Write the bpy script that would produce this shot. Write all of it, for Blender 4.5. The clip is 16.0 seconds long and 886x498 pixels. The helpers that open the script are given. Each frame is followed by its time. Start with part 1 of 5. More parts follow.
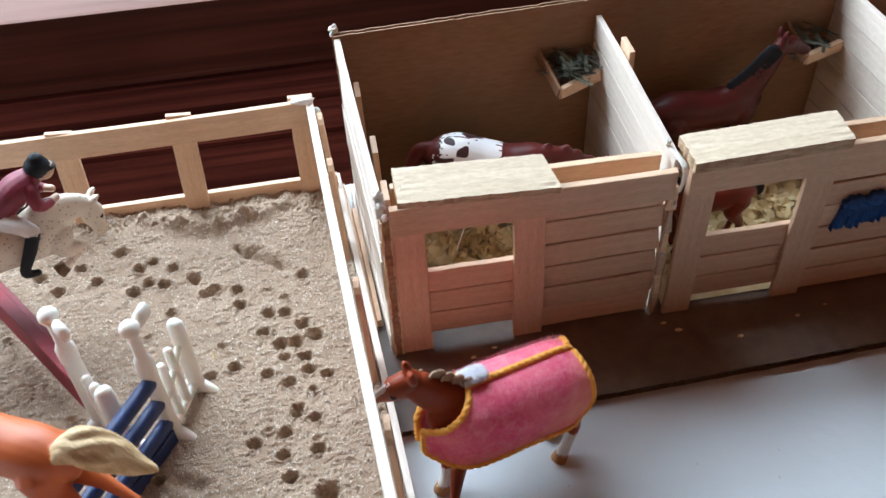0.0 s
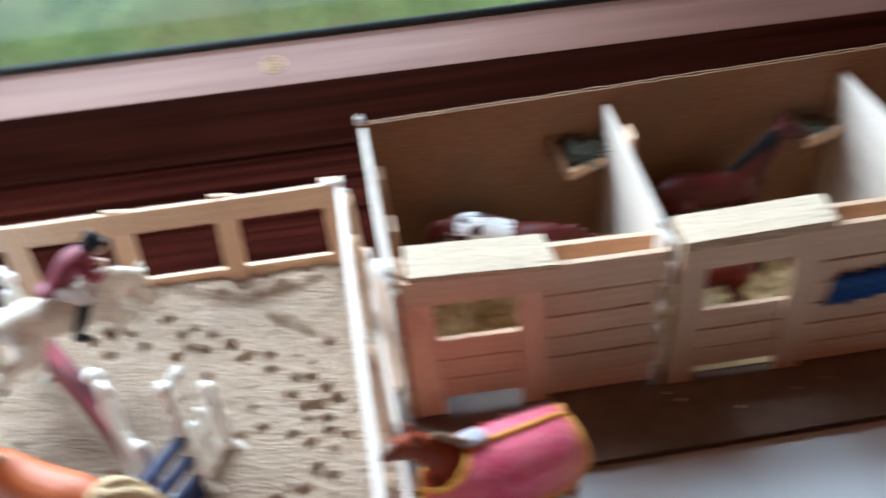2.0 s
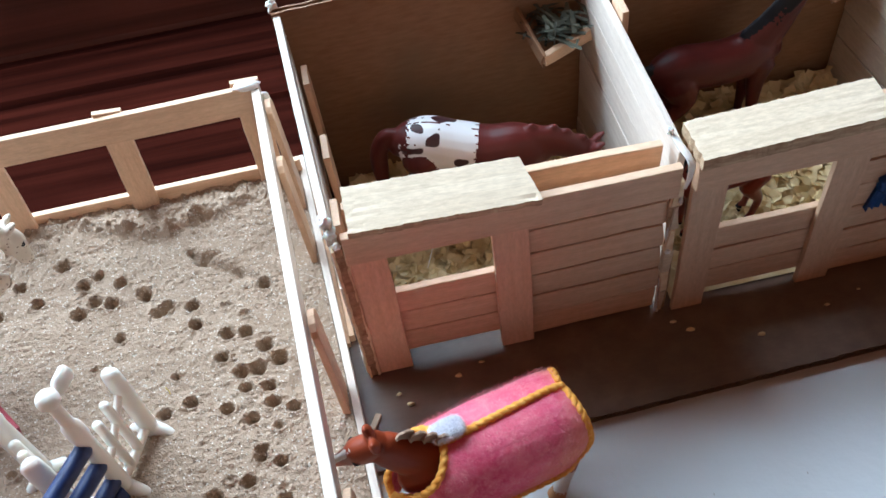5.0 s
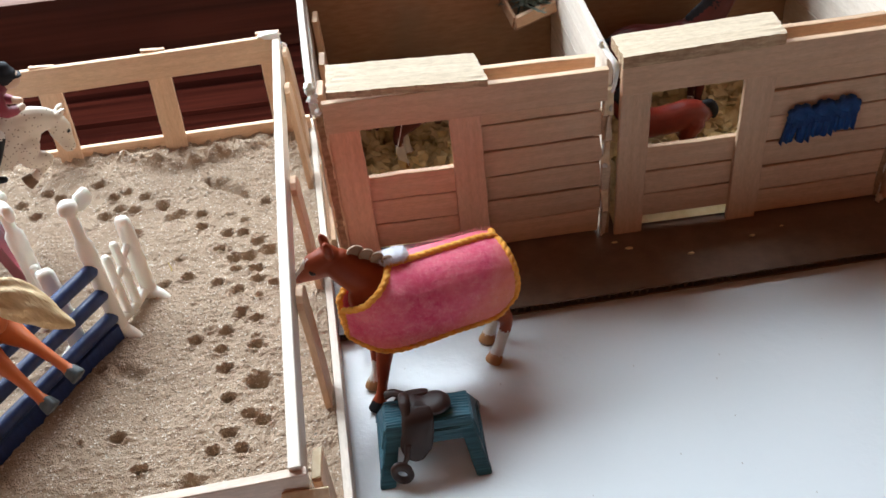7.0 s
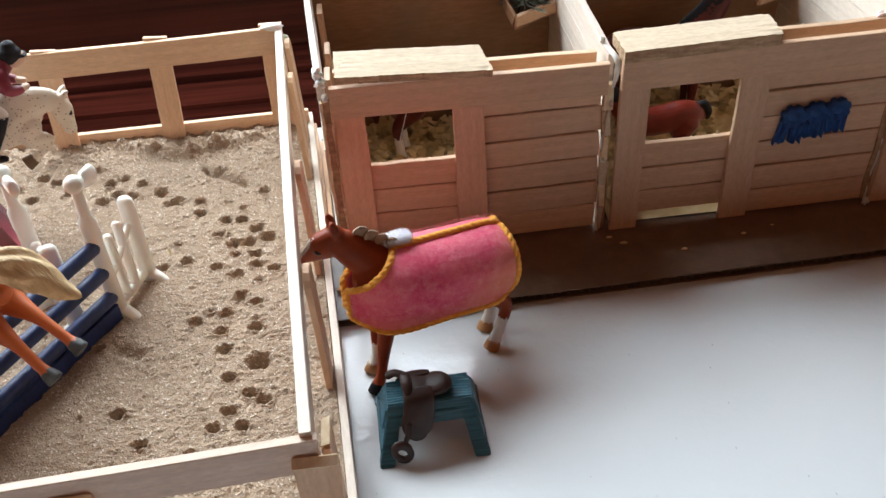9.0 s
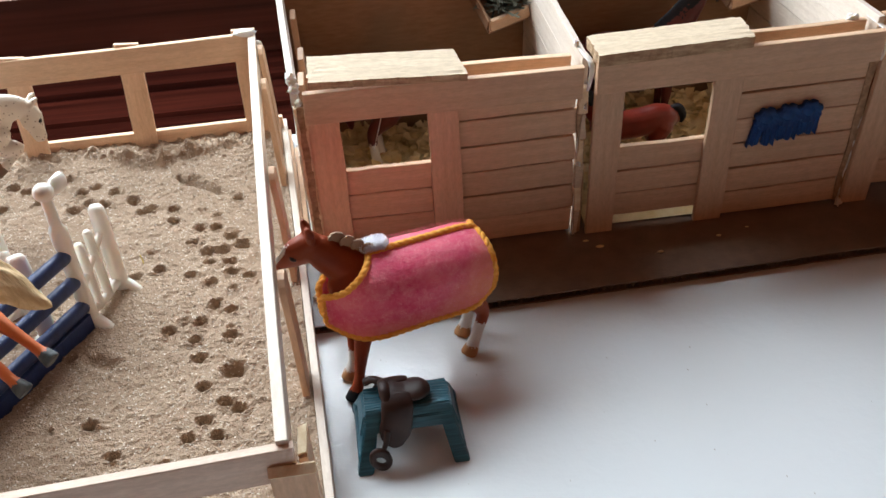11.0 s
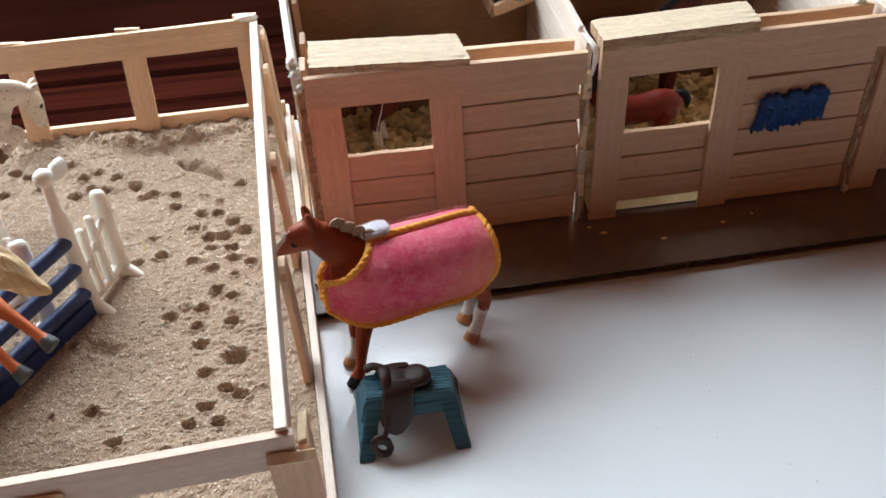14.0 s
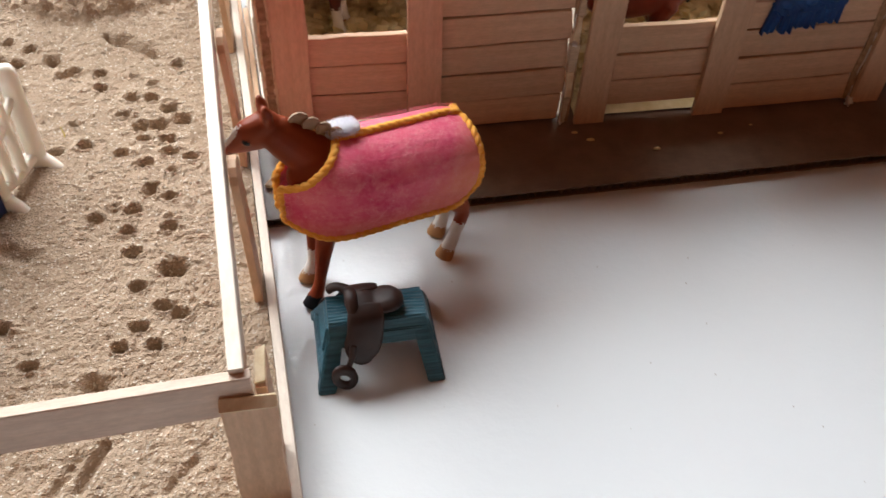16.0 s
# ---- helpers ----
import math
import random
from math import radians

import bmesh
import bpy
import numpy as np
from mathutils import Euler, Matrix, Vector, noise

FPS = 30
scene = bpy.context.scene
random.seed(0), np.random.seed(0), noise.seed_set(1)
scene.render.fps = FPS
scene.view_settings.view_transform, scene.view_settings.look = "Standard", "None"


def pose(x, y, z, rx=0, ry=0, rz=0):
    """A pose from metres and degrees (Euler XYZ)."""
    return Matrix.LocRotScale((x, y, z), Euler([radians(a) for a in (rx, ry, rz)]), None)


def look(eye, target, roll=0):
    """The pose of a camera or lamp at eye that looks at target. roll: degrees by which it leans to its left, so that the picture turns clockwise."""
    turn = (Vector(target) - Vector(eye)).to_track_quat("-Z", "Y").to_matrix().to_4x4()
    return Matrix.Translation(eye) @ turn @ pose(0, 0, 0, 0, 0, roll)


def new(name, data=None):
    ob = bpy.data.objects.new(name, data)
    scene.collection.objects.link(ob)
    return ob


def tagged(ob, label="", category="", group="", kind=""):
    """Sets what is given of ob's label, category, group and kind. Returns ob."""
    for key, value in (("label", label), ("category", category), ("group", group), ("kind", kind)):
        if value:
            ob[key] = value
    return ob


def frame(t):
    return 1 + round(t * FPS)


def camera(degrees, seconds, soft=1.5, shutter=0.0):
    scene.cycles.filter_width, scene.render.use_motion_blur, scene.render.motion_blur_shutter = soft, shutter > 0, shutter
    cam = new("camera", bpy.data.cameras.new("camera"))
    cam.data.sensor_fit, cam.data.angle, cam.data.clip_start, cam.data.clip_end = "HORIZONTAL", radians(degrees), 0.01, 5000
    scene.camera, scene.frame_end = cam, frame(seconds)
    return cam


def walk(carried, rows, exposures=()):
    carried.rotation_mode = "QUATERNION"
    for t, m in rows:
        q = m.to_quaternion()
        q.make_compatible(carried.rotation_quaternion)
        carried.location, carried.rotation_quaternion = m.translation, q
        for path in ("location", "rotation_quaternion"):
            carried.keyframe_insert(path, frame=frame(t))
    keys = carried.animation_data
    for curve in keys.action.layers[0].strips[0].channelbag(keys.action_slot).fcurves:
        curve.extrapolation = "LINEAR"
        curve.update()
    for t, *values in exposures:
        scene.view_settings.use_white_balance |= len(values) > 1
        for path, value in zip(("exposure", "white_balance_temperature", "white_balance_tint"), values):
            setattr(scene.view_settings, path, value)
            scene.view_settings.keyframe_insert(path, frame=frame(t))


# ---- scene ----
cam = camera(53.27, 16.0, soft=1.5, shutter=1.0)
# seconds, eye x y z, yaw, pitch, roll
PATH = [
    (0, -0.01100, -0.19830, 0.24430, -7.600, -44.240, -2.990),
    (0.1, -0.01081, -0.19425, 0.24508, -7.716, -44.673, -2.932),
    (0.2, -0.01019, -0.18095, 0.24765, -8.095, -46.096, -2.740),
    (0.3, -0.00931, -0.16187, 0.25133, -8.640, -48.138, -2.464),
    (0.4, -0.00874, -0.14972, 0.25367, -8.987, -49.438, -2.289),
    (0.5, -0.00831, -0.14047, 0.25546, -9.251, -50.428, -2.155),
    (1, 0.00031, -0.13880, 0.25995, -6.323, -51.460, -3.689),
    (1.5, -0.00231, -0.13334, 0.24860, -8.542, -50.974, -3.747),
    (1.7, -0.00216, -0.14505, 0.24694, -2.930, -48.311, -7.575),
    (1.9, 0.00320, -0.20900, 0.25700, -0.900, -40.200, -7.400),
    (2, 0.00492, -0.21742, 0.26073, -2.607, -39.489, -5.860),
    (2.2, 0.00947, -0.22605, 0.24474, -7.513, -38.611, -1.910),
    (2.5, 0.00953, -0.24035, 0.23928, -9.584, -36.439, -0.976),
    (3, -0.00099, -0.20958, 0.25177, -7.502, -42.345, -3.561),
    (3.2, 0.00400, -0.14500, 0.24200, -4.500, -50.550, -6.900),
    (5.3, 0.01550, -0.15042, 0.23883, -4.066, -51.019, -9.107),
    (5.5, 0.01825, -0.17122, 0.24160, -3.103, -48.795, -9.359),
    (5.9, 0.02523, -0.22639, 0.22737, -0.185, -42.126, -8.402),
    (6, 0.02301, -0.23440, 0.23180, 0.960, -41.230, -8.280),
    (6.1, 0.02453, -0.24149, 0.23509, 2.545, -41.031, -8.066),
    (6.5, 0.01974, -0.24002, 0.21158, -1.412, -39.980, -5.444),
    (7, 0.02306, -0.24143, 0.20667, -2.072, -39.754, -6.262),
    (7.5, 0.02166, -0.24457, 0.20497, -3.264, -39.058, -5.731),
    (8, 0.01507, -0.24822, 0.20284, -4.239, -38.680, -4.139),
    (8.5, 0.01284, -0.24959, 0.20167, -4.639, -38.603, -3.350),
    (9, 0.01299, -0.25020, 0.20159, -4.426, -38.580, -3.427),
    (11.5, 0.01327, -0.24952, 0.19979, -6.606, -38.126, -2.828),
    (12, 0.01530, -0.24923, 0.19955, -6.170, -38.452, -3.276),
    (12.5, 0.01516, -0.24809, 0.19896, -5.972, -38.796, -3.416),
    (13, 0.01561, -0.24886, 0.19931, -5.700, -38.758, -3.610),
    (13.5, 0.01584, -0.24872, 0.19905, -5.723, -38.820, -3.529),
    (14, 0.01454, -0.24860, 0.19914, -5.796, -39.036, -3.140),
    (14.5, 0.00999, -0.25068, 0.19726, -5.308, -39.040, -2.057),
    (15, 0.00625, -0.24612, 0.19546, -5.444, -39.983, -0.709),
    (15.1, 0.00637, -0.24458, 0.19468, -5.844, -40.308, -0.513),
    (15.2, 0.00674, -0.23997, 0.19233, -7.043, -41.284, 0.076),
    (15.3, 0.00742, -0.23151, 0.18803, -9.242, -43.073, 1.155),
    (15.4, 0.00800, -0.22433, 0.18438, -11.108, -44.591, 2.071),
    (15.5, 0.00831, -0.22048, 0.18243, -12.108, -45.404, 2.562),
    (16, 0.00634, -0.21868, 0.18079, -11.900, -46.111, 3.129),
]
EXPOSURES = [(0.0, -0.04, 6150, 13), (1.0, -0.12, 6150, 14), (1.5, -0.1, 6100, 12), (2.0, 0.10, 5880, 10), (3.0, 0.03, 5850, 10), (5.5, -0.02, 5880, 12), (7.0, 0.03, 6650, 14), (8.5, 0.0, 6900, 15), (14.5, -0.08, 6850, 16), (15.1, -0.06, 6600, 15), (15.5, 0.02, 7300, 18), (16.0, 0.02, 7450, 20)]


def stance(x, y, z, yaw, pitch, roll):
    return pose(x, y, z, 90 + pitch, 0, yaw) @ pose(0, 0, 0, 0, 0, roll)


walk(cam, [(t, stance(x, y, z, yaw, pitch, roll)) for t, x, y, z, yaw, pitch, roll in PATH], EXPOSURES)

# ---------------------------------------------------------------- light
world = bpy.data.worlds.new("sky")
scene.world = world
world.use_nodes = True
wn = world.node_tree
sky = wn.nodes.new("ShaderNodeTexSky")
sky.sky_type = "NISHITA"
sky.sun_disc = False
sky.sun_elevation = radians(42)
sky.sun_rotation = radians(96)
wn.links.new(sky.outputs[0], wn.nodes["Background"].inputs[0])
wn.nodes["Background"].inputs[1].default_value = 0.15

sun_data = bpy.data.lights.new("sun", "SUN")
sun_data.energy, sun_data.angle, sun_data.color = 3.0, radians(12), (1.0, 0.95, 0.88)
sun = new("sun", sun_data)
sun.matrix_world = look((5.0, -0.5, 4.2), (0, 0, 0))

# daylight coming in through the window opening
win_data = bpy.data.lights.new("window_daylight", "AREA")
win_data.shape, win_data.size, win_data.size_y = "RECTANGLE", 0.95, 0.50
win_data.energy, win_data.color = 20.0, (0.76, 0.91, 1.0)
window_light = new("window_daylight", win_data)
window_light.matrix_world = look((-0.40, 0.30, 0.42), (-0.34, -0.6, 0.21))

# ---------------------------------------------------------------- materials
U = 0.01  # all plan numbers below are centimetres


def node_mat(name):
    m = bpy.data.materials.new(name)
    m.use_nodes = True
    return m, m.node_tree.nodes, m.node_tree.links, m.node_tree.nodes["Principled BSDF"]


def mixed(nd, lk, fac, a, b, mode="MIX"):
    """A colour mix node; a and b are sockets or colours."""
    n = nd.new("ShaderNodeMix")
    n.data_type, n.blend_type = "RGBA", mode
    for sock, v in ((n.inputs[0], fac), (n.inputs[6], a), (n.inputs[7], b)):
        if isinstance(v, (int, float)):
            sock.default_value = v
        elif isinstance(v, tuple):
            sock.default_value = (*v, 1) if len(v) == 3 else v
        else:
            lk.new(v, sock)
    return n.outputs[2]


def noise_of(nd, lk, scale, stretch=(1, 1, 1), detail=4.0, rough=0.55, kind="NOISE"):
    co = nd.new("ShaderNodeTexCoord")
    mp = nd.new("ShaderNodeMapping")
    mp.inputs["Scale"].default_value = stretch
    lk.new(co.outputs["Object"], mp.inputs[0])
    if kind == "VORONOI":
        t = nd.new("ShaderNodeTexVoronoi")
        t.inputs["Scale"].default_value = scale
        lk.new(mp.outputs[0], t.inputs["Vector"])
        return t
    t = nd.new("ShaderNodeTexNoise")
    t.inputs["Scale"].default_value = scale
    t.inputs["Detail"].default_value = detail
    t.inputs["Roughness"].default_value = rough
    lk.new(mp.outputs[0], t.inputs["Vector"])
    return t


def ramp(nd, lk, sock, lo, hi, a=(0, 0, 0), b=(1, 1, 1)):
    r = nd.new("ShaderNodeValToRGB")
    r.color_ramp.elements[0].position, r.color_ramp.elements[1].position = lo, hi
    r.color_ramp.elements[0].color, r.color_ramp.elements[1].color = (*a, 1), (*b, 1)
    lk.new(sock, r.inputs[0])
    return r.outputs[0]


def bumped(nd, lk, bsdf, sock, strength, dist):
    b = nd.new("ShaderNodeBump")
    b.inputs["Strength"].default_value, b.inputs["Distance"].default_value = strength, dist
    lk.new(sock, b.inputs["Height"])
    lk.new(b.outputs[0], bsdf.inputs["Normal"])


def surface(name, a, b, scale, rough, bump=0.3, dist=0.0002, stretch=(1, 1, 1), stain=None, spread=0.0, spec=0.5, fine=None, coat=0.0, sss=0.0, speck=0.0):
    """A matt or glossy surface: colours a to b by one noise, stains by a wider one, random tint per object, fine relief."""
    m, nd, lk, bs = node_mat(name)
    n1 = noise_of(nd, lk, scale, stretch)
    col = ramp(nd, lk, n1.outputs[0], 0.32, 0.68, a, b)
    if stain:
        n2 = noise_of(nd, lk, scale * 0.13, (1, 1, 1), 3.0)
        col = mixed(nd, lk, ramp(nd, lk, n2.outputs[0], 0.45, 0.72), col, stain)
    if speck:                                    # short fibres and pores
        n4 = noise_of(nd, lk, 650, (0.45, 1.6, 1.6), 4.0, 0.7)
        col = mixed(nd, lk, speck, col, ramp(nd, lk, n4.outputs[0], 0.38, 0.64, (0.42, 0.36, 0.32), (1, 1, 1)), "MULTIPLY")
    if spread:
        oi = nd.new("ShaderNodeObjectInfo")
        hs = nd.new("ShaderNodeHueSaturation")
        mr = nd.new("ShaderNodeMapRange")
        mr.inputs[3].default_value, mr.inputs[4].default_value = 1 - spread, 1 + spread
        lk.new(oi.outputs["Random"], mr.inputs[0])
        lk.new(mr.outputs[0], hs.inputs["Value"])
        lk.new(col, hs.inputs["Color"])
        col = hs.outputs[0]
    lk.new(col, bs.inputs["Base Color"])
    bs.inputs["Roughness"].default_value = rough
    bs.inputs["Specular IOR Level"].default_value = spec
    bs.inputs["Coat Weight"].default_value = coat
    if sss:
        bs.inputs["Subsurface Weight"].default_value = sss
        bs.inputs["Subsurface Radius"].default_value = (0.003, 0.002, 0.0015)
        bs.inputs["Subsurface Scale"].default_value = 0.5
    if bump:
        n3 = noise_of(nd, lk, fine or scale * 3, stretch, 3.0)
        bumped(nd, lk, bs, n3.outputs[0], bump, dist)
    return m


BIRCH = surface("birch_stick", (0.72, 0.465, 0.295), (0.795, 0.545, 0.365), 60, 0.60, 0.35, 0.0001, (0.35, 9, 9), (0.68, 0.425, 0.26), 0.07, 0.35, speck=0.22)
# birch copy for the first stall; warm bounced light is put into its colour
WARMLITBIRCH = surface("warm_lit_birch_stick", (0.765, 0.465, 0.295), (0.835, 0.545, 0.37), 60, 0.60, 0.35, 0.0001, (0.35, 9, 9), (0.72, 0.425, 0.26), 0.06, 0.35, speck=0.22)
BALSA = surface("weathered_strip", (0.66, 0.53, 0.38), (0.745, 0.615, 0.455), 45, 0.75, 0.35, 0.0002, (0.35, 6, 6), (0.60, 0.46, 0.31), 0.06, 0.25, speck=0.3)
# whiter birch: window light on walls, side rail and kerbs, painted as colour
DAYLITBIRCH = surface("daylit_birch_stick", (0.69, 0.585, 0.49), (0.77, 0.68, 0.585), 60, 0.60, 0.35, 0.0001, (0.35, 9, 9), (0.68, 0.57, 0.48), 0.05, 0.35, speck=0.2)
# pale pinkish birch for the near rail, with the room's light in its tone
ROOMLITBIRCH = surface("room_lit_birch_stick", (0.72, 0.535, 0.415), (0.79, 0.62, 0.50), 60, 0.60, 0.35, 0.0001, (0.35, 9, 9), (0.69, 0.50, 0.38), 0.05, 0.35, speck=0.25)
RAWPALE = surface("pale_sawn_end", (0.76, 0.56, 0.33), (0.90, 0.74, 0.52), 420, 0.85, 0.6, 0.0003)
RAWEND = surface("rough_cut_wood", (0.30, 0.17, 0.09), (0.52, 0.34, 0.20), 600, 0.85, 0.8, 0.0003)
CARD = surface("brown_cardboard", (0.275, 0.143, 0.076), (0.345, 0.188, 0.106), 180, 0.72, 0.25, 0.0001, (1, 1, 4), (0.23, 0.145, 0.088), 0, 0.3)
CARDBASE = surface("brown_cardboard_base", (0.155, 0.101, 0.074), (0.21, 0.143, 0.107), 140, 0.30, 0.2, 0.0001, (1, 4, 1), (0.122, 0.079, 0.057), 0, 0.6, speck=0.15)
FLUTE = surface("cardboard_flute", (0.17, 0.11, 0.075), (0.26, 0.175, 0.12), 300, 0.8, 0.2)
GLUE = surface("dried_glue", (0.78, 0.73, 0.67), (0.89, 0.85, 0.80), 300, 0.5, 0.3, 0.0003, sss=0.3)
GLUE.node_tree.nodes["Principled BSDF"].inputs["Transmission Weight"].default_value = 0.15
FRAYED = surface("frayed_wood_edge", (0.34, 0.20, 0.11), (0.62, 0.44, 0.27), 420, 0.9, 0.8, 0.0004, (0.3, 2, 6))
SHAVING = surface("pine_shaving", (0.66, 0.48, 0.22), (0.84, 0.70, 0.42), 120, 0.7, 0.2, 0.0001, spread=0.0)
HAY = surface("grey_green_hay", (0.045, 0.046, 0.032), (0.12, 0.122, 0.085), 220, 0.8, 0.2)
WHITEPL = surface("cream_white_plastic", (0.78, 0.74, 0.66), (0.84, 0.80, 0.73), 60, 0.36, 0.08, 0.0001, sss=0.25, coat=0.1)
BLUEPL = surface("navy_plastic", (0.008, 0.021, 0.08), (0.016, 0.038, 0.13), 260, 0.42, 0.35, 0.0002, (3, 1, 1))
REDPL = surface("maroon_plastic", (0.17, 0.010, 0.018), (0.23, 0.018, 0.028), 90, 0.5, 0.2, spec=0.25)
TEAL = surface("teal_painted_wood", (0.009, 0.078, 0.112), (0.030, 0.150, 0.205), 260, 0.40, 0.5, 0.0004, (0.30, 5, 5), fine=300)
LEATHER = surface("dark_brown_plastic", (0.022, 0.0095, 0.0075), (0.040, 0.017, 0.013), 150, 0.42, 0.4, 0.0003)
ROSETTE = surface("blue_ribbon_plastic", (0.002, 0.042, 0.19), (0.004, 0.085, 0.31), 200, 0.5, 0.5, 0.0004)
YARN = surface("orange_yellow_yarn", (0.90, 0.36, 0.055), (1.0, 0.53, 0.13), 700, 0.9, 0.9, 0.0003, spec=0.1)
CHESTNUT = surface("chestnut_figurine", (0.23, 0.034, 0.011), (0.37, 0.066, 0.018), 75, 0.42, 0.25, 0.0003, stain=(0.14, 0.021, 0.008), spec=0.3)
DARKBAY = surface("dark_bay_figurine", (0.066, 0.010, 0.009), (0.122, 0.018, 0.014), 60, 0.40, 0.15, 0.0002, stain=(0.06, 0.008, 0.007), spec=0.35)
FOALRED = surface("red_bay_figurine", (0.16, 0.016, 0.009), (0.27, 0.032, 0.016), 70, 0.33, 0.15, 0.0002)
ORANGE = surface("orange_figurine", (0.44, 0.088, 0.018), (0.56, 0.13, 0.03), 70, 0.5, 0.2, 0.0002, stain=(0.36, 0.07, 0.016))
FLAXEN = surface("flaxen_hair", (0.52, 0.33, 0.155), (0.74, 0.53, 0.29), 150, 0.6, 0.9, 0.0007, (1, 5, 1))
BLACKPL = surface("black_plastic", (0.008, 0.008, 0.010), (0.018, 0.018, 0.022), 120, 0.55, 0.3, 0.0003, spec=0.2)
TANHOOF = surface("tan_hoof", (0.40, 0.17, 0.06), (0.52, 0.25, 0.10), 150, 0.5, 0.2)
GREYHOOF = surface("grey_hoof", (0.02, 0.027, 0.03), (0.085, 0.095, 0.10), 300, 0.5, 0.5, 0.0004, (1, 1, 0.3))
SOCK = surface("white_sock", (0.66, 0.60, 0.54), (0.78, 0.73, 0.68), 150, 0.5, 0.15)
MANEBROWN = surface("brown_mane", (0.10, 0.055, 0.028), (0.20, 0.115, 0.06), 250, 0.7, 0.6, 0.0004)
JACKET = surface("maroon_jacket", (0.16, 0.014, 0.03), (0.30, 0.035, 0.06), 120, 0.5, 0.3, 0.0003)
SKINTONE = surface("beige_plastic", (0.55, 0.36, 0.25), (0.62, 0.42, 0.30), 80, 0.5, 0.1)
MAHOGANY = surface("dark_mahogany", (0.045, 0.0128, 0.0088), (0.128, 0.0350, 0.0215), 36, 0.50, 0.35, 0.0003, (0.10, 4, 4), (0.055, 0.0150, 0.0098), 0, 0.08)
# near-black copy of the mahogany: the sill's shade is in the base colour
SILLWOOD = surface("shaded_mahogany", (0.011, 0.0024, 0.0017), (0.042, 0.0086, 0.0054), 44, 0.80, 0.35, 0.0003, (0.10, 4, 4), (0.018, 0.0036, 0.0024), 0, 0.0)
# lighter mahogany copy; stands in for skylight falling on the sloped sash rail
SASHWOOD = surface("skylit_mahogany", (0.17, 0.074, 0.055), (0.30, 0.158, 0.122), 30, 0.48, 0.4, 0.0003, (0.12, 3, 3), (0.27, 0.15, 0.118), 0, 0.35)
GASKET = surface("black_gasket", (0.02, 0.03, 0.025), (0.04, 0.05, 0.045), 60, 0.5, 0.1)
PLASTER = surface("warm_plaster", (0.69, 0.285, 0.135), (0.76, 0.335, 0.165), 6, 0.9, 0.2, 0.001)
FLOORWOOD = surface("brown_floor", (0.16, 0.08, 0.04), (0.26, 0.14, 0.075), 8, 0.5, 0.2, 0.001, (0.2, 3, 1))
FELTFUZZ = surface("loose_felt_fibre", (0.92, 0.22, 0.33), (1.0, 0.52, 0.52), 260, 1.0, 0, spec=0.0)
SCRAP = surface("pale_brown_paper", (0.34, 0.22, 0.145), (0.46, 0.31, 0.21), 160, 0.8, 0.3)
STRAW = surface("yellow_straw", (0.65, 0.50, 0.10), (0.75, 0.60, 0.18), 100, 0.7, 0)


def felt_material():
    m, nd, lk, bs = node_mat("pink_felt")
    n1 = noise_of(nd, lk, 55, (1, 1, 1), 5.0)
    n2 = noise_of(nd, lk, 560, (1, 1, 1), 4.0, 0.7)
    n3 = noise_of(nd, lk, 22, (1, 1, 1), 2.0)
    col = ramp(nd, lk, n1.outputs[0], 0.36, 0.64, (0.82, 0.082, 0.195), (0.95, 0.225, 0.30))
    sep = nd.new("ShaderNodeSeparateXYZ")
    co = nd.new("ShaderNodeTexCoord")
    lk.new(co.outputs["Object"], sep.inputs[0])
    grad = nd.new("ShaderNodeMapRange")          # the dye turns to peach towards the rear
    grad.inputs[1].default_value, grad.inputs[2].default_value = 0.023, 0.006
    low = nd.new("ShaderNodeMath")               # most of all low down
    low.operation = "ADD"
    lk.new(sep.outputs[0], low.inputs[0])
    lk.new(sep.outputs[2], low.inputs[1])
    lk.new(low.outputs[0], grad.inputs[0])
    pw = nd.new("ShaderNodeMath")
    pw.operation = "MULTIPLY"
    hemglow = nd.new("ShaderNodeMapRange")       # and a little all along the hem
    hemglow.inputs[1].default_value, hemglow.inputs[2].default_value, hemglow.inputs[4].default_value = 0.028, 0.021, 0.5
    lk.new(sep.outputs[2], hemglow.inputs[0])
    most = nd.new("ShaderNodeMath")
    most.operation = "MAXIMUM"
    lk.new(grad.outputs[0], most.inputs[0])
    lk.new(hemglow.outputs[0], most.inputs[1])
    lk.new(most.outputs[0], pw.inputs[0])
    lk.new(ramp(nd, lk, n3.outputs[0], 0.2, 0.5), pw.inputs[1])
    col = mixed(nd, lk, ramp(nd, lk, n2.outputs[0], 0.45, 0.75, (0, 0, 0), (0.5, 0.5, 0.5)), col, (0.95, 0.30, 0.40))
    n4 = noise_of(nd, lk, 260, (1, 1, 1), 6.0, 0.75)
    col = mixed(nd, lk, ramp(nd, lk, n4.outputs[0], 0.46, 0.70, (0, 0, 0), (0.75, 0.75, 0.75)), col, (0.97, 0.36, 0.40))
    col = mixed(nd, lk, pw.outputs[0], col, (0.92, 0.42, 0.21))
    lk.new(col, bs.inputs["Base Color"])
    bs.inputs["Roughness"].default_value = 1.0
    bs.inputs["Specular IOR Level"].default_value = 0.05
    bs.inputs["Sheen Weight"].default_value = 0.15
    bs.inputs["Sheen Tint"].default_value = (1.0, 0.75, 0.8, 1)
    bumped(nd, lk, bs, n2.outputs[0], 0.9, 0.0006)
    return m


